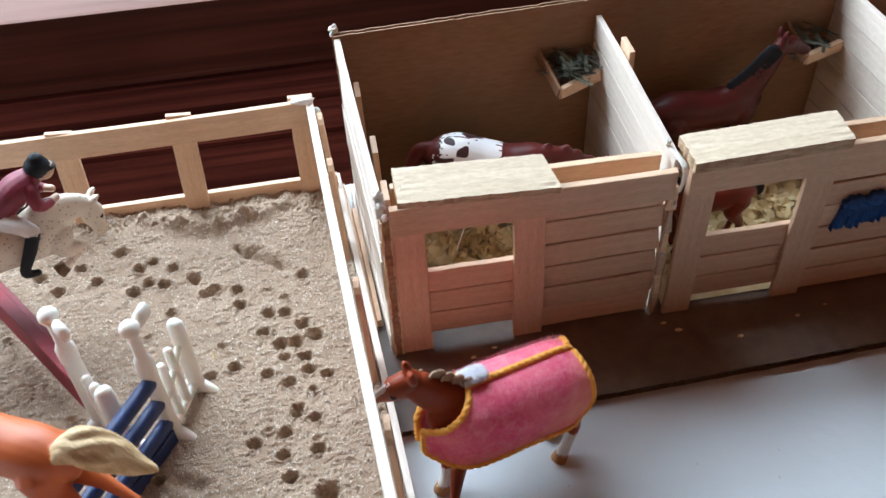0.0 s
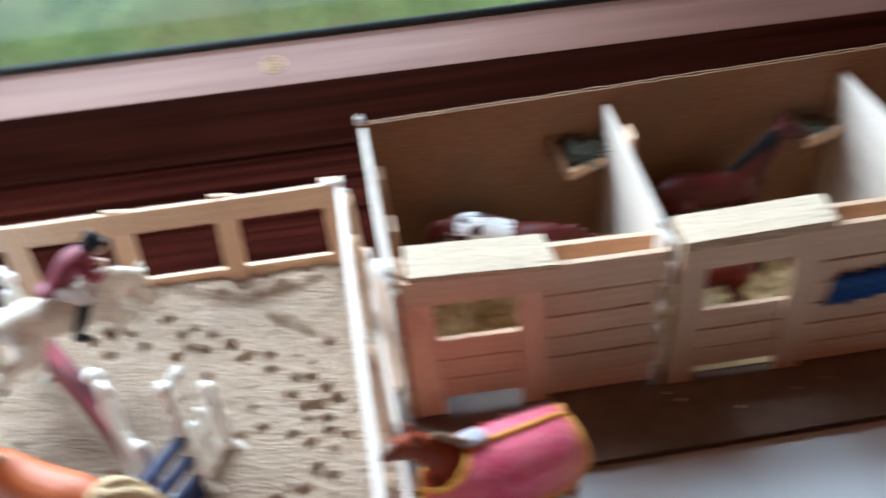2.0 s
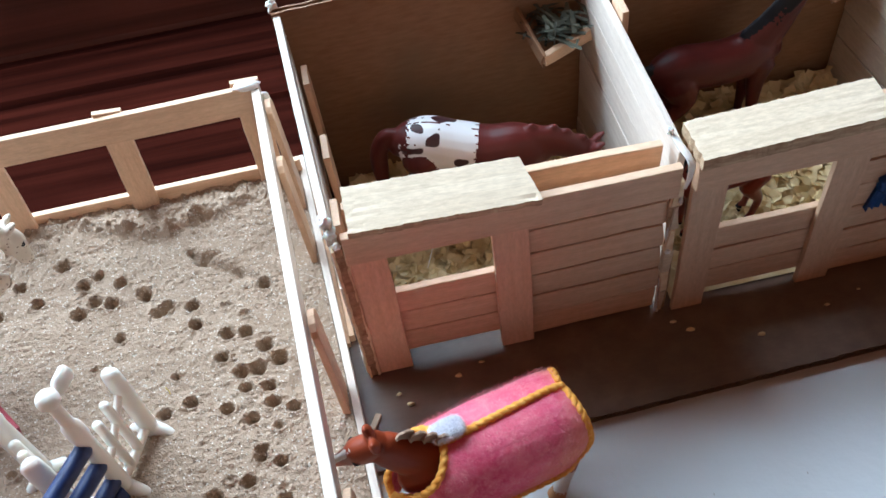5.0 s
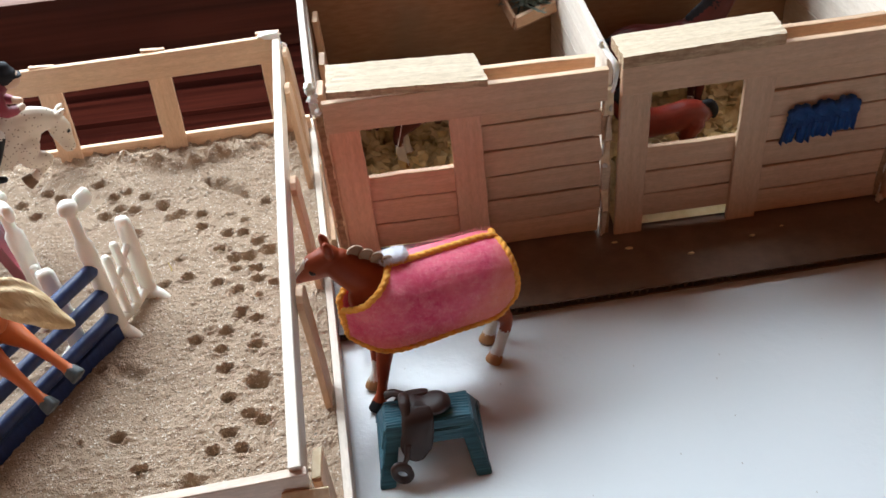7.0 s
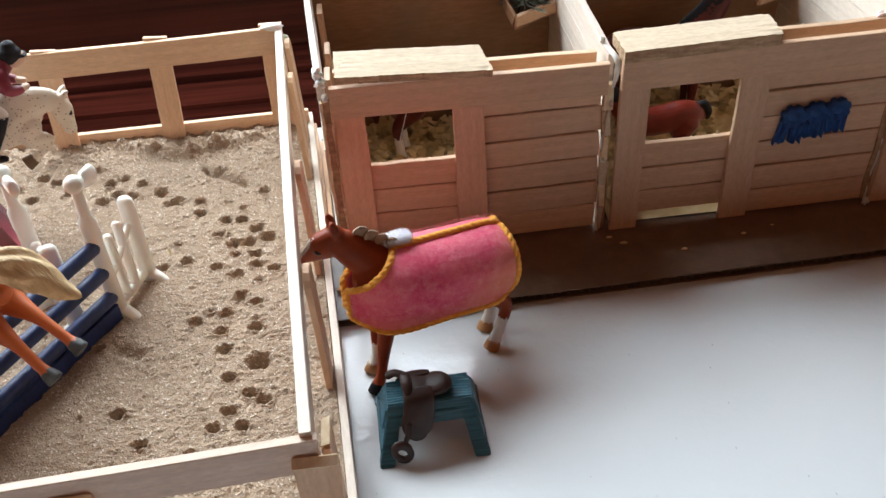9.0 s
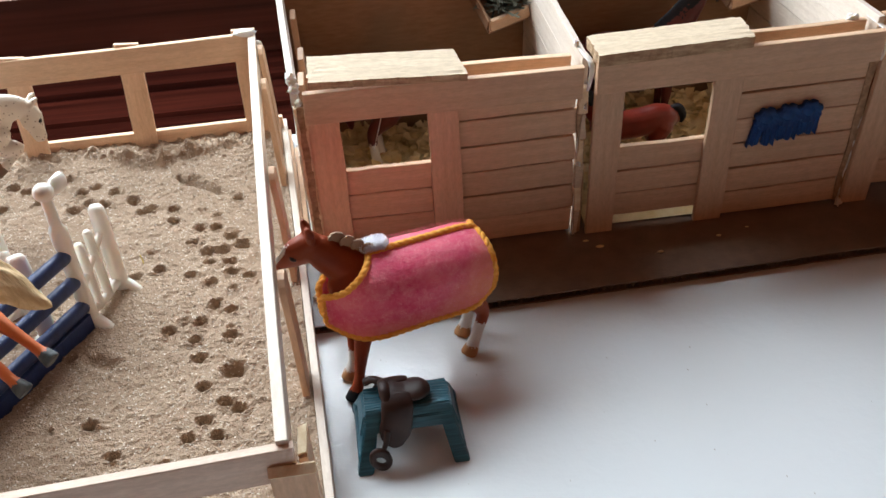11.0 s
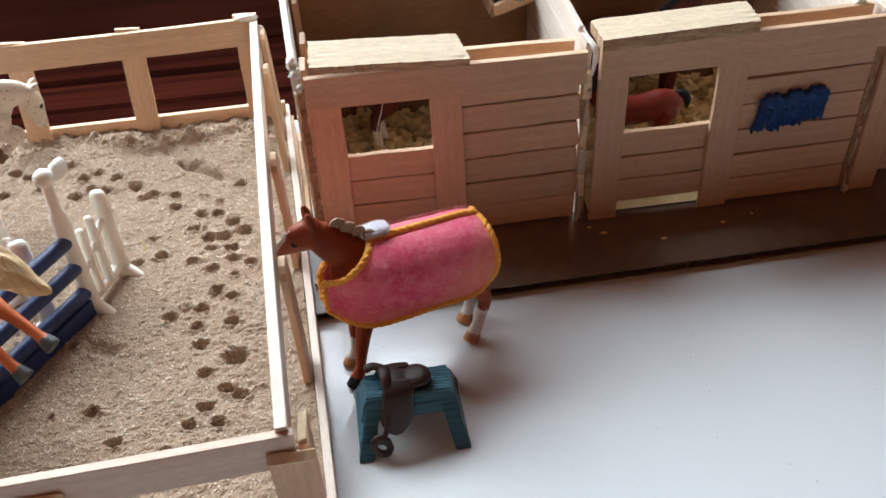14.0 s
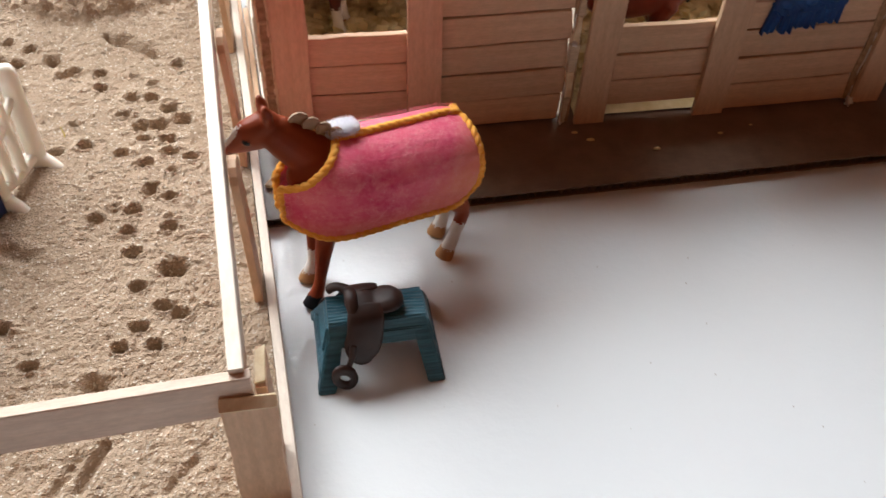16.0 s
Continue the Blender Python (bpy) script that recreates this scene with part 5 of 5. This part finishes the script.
for side in (-1, 1):
    hem = [rug_point(0.0, k / 10, side, 0.05) for k in range(0, 10)]
    hem += [rug_point(k / 40, 1.0, side, 0.04) for k in range(0, 41)]
    hem += [rug_point(1.0, 1.0 - k / 16, side, 0.04) for k in range(1, 17)]
    for _ in range(700):
        p = Vector(rng.choice(hem)) + Vector((rng.gauss(0, 0.06), rng.gauss(0, 0.06), rng.gauss(0, 0.06)))
        d = Vector((rng.gauss(0, 1), rng.gauss(0, 1), rng.gauss(0, 1))).normalized()
        k = d.orthogonal().normalized() * 0.0022
        fuzz.faces.new([fuzz.verts.new(v) for v in (p - k, p + k, p + d * rng.uniform(0.10, 0.22))])
    part("hem_yarn", rope(bmesh.new(), hem, 0.098, 2.4), YARN, rug, "twisted orange-yellow yarn")
    part("neck_yarn", rope(bmesh.new(), [rug_point(0.31 * (1 - k / 20), 0.0, side, 0.06) for k in range(21)], 0.096, 2.4), YARN, rug)
part("spine_yarn", rope(bmesh.new(), [rug_point(0.30 + 0.70 * k / 24, 0.0, 1, 0.12) for k in range(25)], 0.098, 2.4), YARN, rug)
bm = bmesh.new()
for _ in range(9000):
    s, w, side = rng.random(), rng.random(), rng.choice((-1, 1))
    p = rug_point(s, w, side, 0.08)
    d = Vector((rng.gauss(0, 1), rng.gauss(0, 1) + side * 0.6, rng.gauss(0.3, 1))).normalized() * rng.uniform(0.03, 0.10)
    k = Vector((rng.gauss(0, 1), rng.gauss(0, 1), rng.gauss(0, 1))).normalized() * 0.0016
    v = [bm.verts.new(q) for q in (p - k, p + k, p + d + k * 3, p + d * 1.5)]
    bm.faces.new((v[0], v[1], v[2])), bm.faces.new((v[0], v[2], v[3]))
part("yarn_fuzz", fuzz, YARN, rug, "loose yarn fibres", kind="stuff")
part("felt_fibres", bm, FELTFUZZ, rug, "loose felt fibres", kind="stuff")
bm = bmesh.new()
for _ in range(14000):
    d = Vector((rng.gauss(0, 1), rng.gauss(0, 1), rng.gauss(0, 1))).normalized()
    r = (abs(d.x) ** 3.5 + abs(d.y) ** 3.5 + abs(d.z) ** 3.5) ** (-1 / 3.5) * rng.uniform(0.55, 1.0)
    p = Vector((d.x * r * 0.40, d.y * r * 0.27, d.z * r * 0.15))
    q = p + (d * 0.6 + Vector((rng.gauss(0, 0.6), rng.gauss(0, 0.6), rng.gauss(0, 0.6)))).normalized() * rng.uniform(0.03, 0.11)
    k = Vector((rng.gauss(0, 1), rng.gauss(0, 1), rng.gauss(0, 1))).normalized() * 0.009
    bm.faces.new([bm.verts.new(v) for v in (p - k, p + k, q)])
tuft = part("wool_tuft", bm, FLUFF, None, "small white wool tuft stuck on the rug")
tuft.matrix_world = rug.matrix_world @ Matrix.Translation((0.62 * U, -0.22 * U, 4.50 * U)) @ pose(0, 0, 0, 10, 0, 0)
tagged(tuft, "", "wool tuft")
# scalloped brown scraps along the crest of the neck
crest = thing("paper_mane", HX, HY, 0, HT, "row of scalloped brown paper scraps along the neck", "paper mane")
crest.matrix_world = rug.matrix_world.copy()
for k in range(4):
    w = 0.1 + k / 4
    bm = bmesh.new()
    c = Vector((1.66 - 1.0 * w, -0.36 + 0.34 * w, 5.02 - 0.54 * w))
    ring = [bm.verts.new(c + Vector(((0.23 - 0.02 * k) * math.cos(a * math.pi / 6), 0.02 * (1 if a % 2 else -1), (0.21 - 0.015 * k) * math.sin(a * math.pi / 6) * (1.10 if a % 2 else 0.90)))) for a in range(12)]
    top = [bm.verts.new(v.co + Vector((0, 0.05, 0))) for v in ring]
    bm.faces.new(ring[::-1]), bm.faces.new(top)
    for i in range(12):
        bm.faces.new((ring[i], ring[(i + 1) % 12], top[(i + 1) % 12], top[i]))
    part("scrap", bm, SCRAP, crest, smooth=False)

# spotted horse in the first stall
graze = horse_mesh("toy_horse", [DARKBAY, DARKBAY, TANHOOF, SOCK, APPALOOSA],
                   neck=[(1.15, 0, 3.6, 0.44, 0.66), (1.85, 0, 3.75, 0.34, 0.54), (2.5, 0, 3.65, 0.28, 0.42), (2.95, 0, 3.4, 0.25, 0.32)],
                   head=[(2.95, 0, 3.5, 0.25, 0.30), (3.25, 0, 3.2, 0.26, 0.34), (3.5, 0, 2.7, 0.19, 0.24), (3.65, 0, 2.3, 0.15, 0.17)], rump=(-2.05, -0.05), sock=2)
horse("toy_horse", graze, 4.2, 4.75, 0.62, -15, 1.08, "dark bay toy horse with a white spotted rump, on shavings", -6)
# bay at the hay rack in the second stall
bay = horse_mesh("toy_horse", [DARKBAY, BLACKPL, BLACKPL, SOCK, DARKBAY],
                 neck=[(1.05, 0, 3.65, 0.52, 0.80), (1.60, 0, 4.35, 0.42, 0.62), (2.05, 0, 5.05, 0.34, 0.48), (2.38, 0, 5.58, 0.28, 0.36)],
                 head=[(2.34, 0, 5.68, 0.27, 0.30), (2.72, -0.02, 5.64, 0.28, 0.38), (3.16, -0.05, 5.46, 0.21, 0.26), (3.46, -0.08, 5.32, 0.17, 0.19)],
                 mane=[(k / 12, -1) for k in range(1, 12)], sock=1)
horse("toy_horse", bay, 13.15, 6.45, 0.75, 4, 1.0, "dark bay toy horse with black mane reaching for the hay")
foal = horse_mesh("toy_horse", [FOALRED, BLACKPL, BLACKPL, SOCK, FOALRED], tail=[(-2.2, 0, 3.95, 0.16), (-2.6, 0.1, 4.0, 0.24), (-2.85, 0.15, 3.6, 0.22), (-2.85, 0.15, 3.2, 0.12)], voxel=0.06)
horse("toy_horse", foal, 11.5, 2.5, 0.72, 182, 0.72, "glossy red bay toy foal standing behind the half door")
horse("toy_horse", horse_mesh("toy_horse", [CHESTNUT, MANEBROWN, BLACKPL, SOCK, CHESTNUT]), 22.5, 1.9, 1.0, 8, 1.15, "chestnut toy horse in the far stall")

# grey horse jumping the maroon plank, with its rider
leap_f = ([(1.3, 3.15), (1.6, 2.75), (2.2, 2.60), (2.05, 2.10), (1.95, 1.92), (1.80, 1.72)], [(1.3, 3.15), (1.65, 2.85), (2.4, 2.85), (2.40, 2.35), (2.32, 2.15), (2.18, 1.95)])
leap_h = ([(-1.75, 3.25), (-1.9, 2.45), (-2.6, 1.85), (-3.1, 1.25), (-3.3, 1.0), (-3.55, 0.75)], [(-1.75, 3.25), (-2.0, 2.5), (-2.8, 2.05), (-3.4, 1.6), (-3.6, 1.4), (-3.9, 1.2)])
grey = horse_mesh("toy_horse", [SPECKLED, SPECKLED, GREYHOOF, SOCK, MANEBROWN],
                  neck=[(0.70, 0, 3.78, 0.44, 0.66), (1.38, 0, 3.82, 0.36, 0.55), (1.80, 0, 3.78, 0.30, 0.43), (2.08, 0, 3.68, 0.26, 0.31)],
                  head=[(2.12, 0, 3.68, 0.24, 0.28), (2.17, 0, 3.30, 0.26, 0.37), (2.20, 0, 2.86, 0.20, 0.28), (2.25, 0, 2.48, 0.175, 0.215)],
                  fore=([(1.05, 3.25, 0.34), (1.00, 3.05, 0.42), (1.34, 3.06, 0.44), (1.18, 2.78, 0.44), (1.10, 2.60, 0.44), (1.00, 2.44, 0.44)],
                        [(0.95, 3.20, -0.34), (0.95, 2.75, -0.44), (1.45, 2.60, -0.46), (1.00, 2.20, -0.46), (0.80, 2.07, -0.46), (0.50, 1.95, -0.46)]),
                  hind=leap_h, mane=[], socks=((0, 2), (0, 2), (0, 4), (0, 2)), front=0.74, ear=(0.7, 0.35, 1.0), eye=(0.15, 0.58, 1.0), voxel=0.042)
horse("toy_horse", grey, -11.78, 3.08, 1.65, 24, 1.05, "speckled grey toy horse leaping over the maroon plank")
flax = horse_mesh("toy_horse", [ORANGE, FLAXEN, GREYHOOF, ORANGE, ORANGE], fore=leap_f,
                  hind=([(-1.75, 3.25, 0.36), (-2.1, 2.6, 0.45), (-3.0, 2.2, 0.55), (-3.7, 1.75, 0.65), (-3.95, 1.6, 0.68), (-4.25, 1.4, 0.7)],
                        [(-1.75, 3.25, -0.34), (-2.1, 2.7, -0.36), (-3.05, 2.4, -0.32), (-3.85, 2.0, -0.28), (-4.1, 1.85, -0.27), (-4.4, 1.68, -0.26)]), mane=[(k / 10, 1) for k in range(1, 10)],
                  tail=[(-2.3, 0, 3.85, 0.2), (-2.6, -0.1, 4.22, 0.34), (-3.1, -0.25, 4.22, 0.42), (-3.7, -0.4, 3.9, 0.34), (-4.1, -0.5, 3.6, 0.22), (-4.6, -0.6, 3.42, 0.05)], locks=9)
horse("toy_horse", flax, -11.5, -4.85, 2.0, 152, 1.02, "bright chestnut toy horse with flaxen tail leaping the poles", 4)

# rider: one plain moulded doll, crouching over the neck
bm = bmesh.new()
loft(bm, curve_pts([(-0.42, 0, 0.22, 0.44, 0.36), (-0.05, 0, 0.60, 0.50, 0.42), (0.45, 0, 1.02, 0.58, 0.46), (0.95, 0, 1.22, 0.46, 0.36)], 4), 14, 0)
loft(bm, [(-0.95, 0, 0.36, 0.44, 0.13), (-0.6, 0, 0.34, 0.46, 0.24), (-0.2, 0, 0.46, 0.44, 0.26)], 12, 0)
for s in (-1, 1):
    loft(bm, curve_pts([(0.85, 0.42 * s, 1.12, 0.21), (0.82, 0.66 * s, 0.62, 0.22), (1.20, 0.44 * s, 0.42, 0.17)], 3), 10, 0)
    loft(bm, [(1.20, 0.44 * s, 0.42, 0.14), (1.46, 0.24 * s, 0.40, 0.13)], 9, 3)
    loft(bm, curve_pts([(-0.25, 0.3 * s, 0.22, 0.32), (0.10, 0.70 * s, 0.15, 0.29), (0.38, 0.88 * s, -0.10, 0.24)], 3), 10, 2)
    loft(bm, curve_pts([(0.36, 0.88 * s, -0.12, 0.23), (0.02, 0.92 * s, -0.75, 0.21), (-0.36, 0.92 * s, -1.38, 0.17), (-0.30, 0.93 * s, -1.55, 0.15), (0.0, 0.94 * s, -1.62, 0.12)], 3), 10, 1)
loft(bm, [(1.05, 0, 1.24, 0.18), (1.25, 0, 1.34, 0.18)], 10, 3)
blob(bm, 1.42, 0, 1.36, 0.34, (1, 0.92, 1.0), 3, 3, 0.02)
loft(bm, [(1.30, 0, 1.50, 0.40, 0.40), (1.32, 0, 1.66, 0.39, 0.38), (1.34, 0, 1.80, 0.27, 0.26)], 14, 1)
loft(bm, [(1.45, 0, 1.50, 0.34, 0.07), (1.80, 0, 1.42, 0.25, 0.05)], 12, 1)
blob(bm, 1.34, 0, 1.98, 0.06, (1, 1, 0.8), 1, 2, 0.0)
rider_mesh = fused("toy_rider", bm, [JACKET, BLACKPL, SOCK, SKINTONE, JACKET], 0.045, 3)
rider = new("toy_rider", rider_mesh)
rider.matrix_world = pose(-11.78 * U, 3.08 * U, 6.0 * U, 0, 0, 24)
tagged(rider, "plain moulded rider doll in maroon jacket and black boots", "doll")

# teal saddle stand with a saddle on it
stand = thing("saddle_stand", 1.95, -8.0, 0, 0.5, "teal wooden saddle stand with splayed legs", "saddle stand")


def hull_part(name, corners, label="", ease=0.03):
    """A six-sided block through eight corners: four of one face, then the four opposite."""
    bm = bmesh.new()
    v = [bm.verts.new(c) for c in corners]
    bm.faces.new(v[:4]), bm.faces.new(v[4:][::-1])
    for i in range(4):
        bm.faces.new((v[i], v[4 + i], v[4 + (i + 1) % 4], v[(i + 1) % 4]))
    bmesh.ops.recalc_face_normals(bm, faces=bm.faces[:])
    bmesh.ops.bevel(bm, geom=bm.edges[:], offset=ease, segments=2, affect="EDGES")
    return part(name, bm, TEAL, stand, label, smooth=False)


# carved slab: its top is a field of shallow wavy grooves running along the rail
bm = bmesh.new()
NX, NY = 90, 34
top = [[bm.verts.new((-1.17 + 2.34 * i / NX, -0.47 + 0.94 * j / NY,
                      1.60 - 0.03 * (abs(2 * j / NY - 1) > 0.93) - 0.034 * (0.5 + 0.5 * math.sin(2 * math.pi * (9.5 * j / NY + 0.5 * noise.noise((i * 0.05, j * 0.05, 4.0))))) * (0.6 + 0.6 * noise.noise((i * 0.07, j * 0.35, 1.0)))))
        for j in range(NY + 1)] for i in range(NX + 1)]
for a, b in zip(top, top[1:]):
    for j in range(NY):
        bm.faces.new((a[j], b[j], b[j + 1], a[j + 1]))
low = bmesh.ops.extrude_edge_only(bm, edges=[e for e in bm.edges if e.is_boundary])
for v in low["geom"]:
    if isinstance(v, bmesh.types.BMVert):
        v.co = Vector((v.co.x * 1.02, v.co.y * 1.22, 1.34))
bmesh.ops.holes_fill(bm, edges=[e for e in bm.edges if e.is_boundary], sides=0)
part("top_rail", bm, TEAL, stand, "teal top rail carved with wavy grain", smooth=False)
for sy in (-1, 1):
    hull_part("side_rail", [(x, sy * (0.585 + dy), z) for x, dy, z in ((-1.15, -0.1, 1.32), (1.15, -0.1, 1.32), (1.15, 0.02, 1.32), (-1.15, 0.02, 1.32))]
              + [(x, sy * (0.585 + dy), z) for x, dy, z in ((-1.22, -0.1, 1.05), (1.22, -0.1, 1.05), (1.22, 0.12, 1.05), (-1.22, 0.12, 1.05))], "", 0.025)
    hull_part("lower_rail", [(x, sy * (0.63 + dy), z) for x, dy, z in ((-1.1, -0.1, 1.06), (1.1, -0.1, 1.06), (1.1, 0.03, 1.06), (-1.1, 0.03, 1.06))]
              + [(x, sy * (0.63 + dy), z) for x, dy, z in ((-1.1, -0.1, 0.93), (1.1, -0.1, 0.93), (1.1, 0.07, 0.93), (-1.1, 0.07, 0.93))], "", 0.02)
for sx in (-1, 1):
    for sy in (-1, 1):
        hull_part("leg", [(sx * 0.82, sy * 0.30, 1.50), (sx * 1.20, sy * 0.30, 1.50), (sx * 1.20, sy * 0.57, 1.36), (sx * 0.82, sy * 0.57, 1.36)]
                  + [(sx * 1.14, sy * 1.02, 0.0), (sx * 1.58, sy * 1.02, 0.0), (sx * 1.58, sy * 1.36, 0.0), (sx * 1.14, sy * 1.36, 0.0)])
    hull_part("end_panel", [(sx * 1.06, -0.46, 1.46), (sx * 1.24, -0.46, 1.46), (sx * 1.24, 0.46, 1.46), (sx * 1.06, 0.46, 1.46)]
              + [(sx * 1.20, -0.72, 0.92), (sx * 1.40, -0.72, 0.92), (sx * 1.40, 0.72, 0.92), (sx * 1.20, 0.72, 0.92)])
    hull_part("end_panel", [(sx * 1.34, -0.98, 0.50), (sx * 1.48, -0.98, 0.50), (sx * 1.48, 0.98, 0.50), (sx * 1.34, 0.98, 0.50)]
              + [(sx * 1.40, -1.08, 0.28), (sx * 1.53, -1.08, 0.28), (sx * 1.53, 1.08, 0.28), (sx * 1.40, 1.08, 0.28)])

saddle = thing("toy_saddle", 1.72, -8.0, 0, 4, "small dark brown moulded saddle hanging over the stand", "saddle")
bm = bmesh.new()                                  # seat dipping between the front arch and the raised end
loft(bm, curve_pts([(-0.42, 0.02, 1.84, 0.34, 0.12), (-0.15, 0, 1.84, 0.38, 0.18), (0.18, -0.02, 1.78, 0.40, 0.17), (0.45, -0.04, 1.80, 0.42, 0.19), (0.66, -0.05, 1.80, 0.38, 0.20), (0.80, -0.05, 1.78, 0.28, 0.15)], 4), 18, 0)
seat = part("seat", bm, LEATHER, saddle, "dark brown dipped seat")
bm = loft(bmesh.new(), curve_pts([(-0.34, -0.42, 1.74, 0.13, 0.10), (-0.36, -0.22, 1.98, 0.15, 0.11), (-0.36, 0.0, 2.06, 0.16, 0.11), (-0.36, 0.24, 1.98, 0.15, 0.11), (-0.34, 0.42, 1.74, 0.13, 0.10)], 4), 12, 0, True, (1, 0, 0))
part("front_arch", bm, LEATHER, saddle, "dark brown front arch")
for s in (-1, 1):
    flap = curve_pts([(-0.05, 0.22 * s, 1.93, 0.40, 0.06), (-0.08, 0.50 * s, 1.78, 0.44, 0.075), (-0.14, 0.68 * s, 1.42, 0.44, 0.08), (-0.22, 0.80 * s, 1.10, 0.45, 0.08), (-0.24, 0.90 * s, 0.84, 0.36, 0.075), (-0.22, 0.96 * s, 0.66, 0.18, 0.06)], 5)
    part("flap", loft(bmesh.new(), flap, 18, 0, True, (1, 0, 0)), LEATHER, saddle, "dark brown rounded flap")
    strap = curve_pts([(-0.46, 0.84 * s, 1.18, 0.10, 0.05), (-0.52, 0.97 * s, 0.92, 0.085, 0.05), (-0.62, 1.06 * s, 0.74, 0.07, 0.05)], 4)
    part("stirrup_strap", loft(bmesh.new(), strap, 8, 0, True, (1, 0, 0)), LEATHER, saddle)
    c = Vector((-0.74, 1.16 * s, 0.42))
    bm = bmesh.new()                              # a flat ring with a small eye, pear-shaped
    rings = []
    for r, lift in ((0.105, 0.0), (0.14, 0.065), (0.26, 0.075), (0.315, 0.0), (0.26, -0.075), (0.14, -0.065)):
        rings.append([bm.verts.new(c + Vector((r * math.cos(a * math.pi / 14) - 0.06 * math.sin(a * math.pi / 14), (lift - 0.20 * r * math.sin(a * math.pi / 14)) * s,
                                               r * 1.22 * math.sin(a * math.pi / 14) + 0.07 * (r > 0.2) * (a % 28 in range(2, 13))))) for a in range(28)])
    for a, b in zip(rings, rings[1:] + rings[:1]):
        for i in range(28):
            bm.faces.new((a[i], a[(i + 1) % 28], b[(i + 1) % 28], b[i]))
    part("stirrup", bm, LEATHER, saddle, "dark brown stirrup with a round eye")
bm = loft(bmesh.new(), curve_pts([(-0.40, 0.40, 1.86, 0.15, 0.08), (-0.62, 0.52, 1.88, 0.13, 0.08), (-0.82, 0.54, 1.80, 0.15, 0.09)], 4), 10)
part("girth_end", bm, LEATHER, saddle, "curled dark brown girth end")
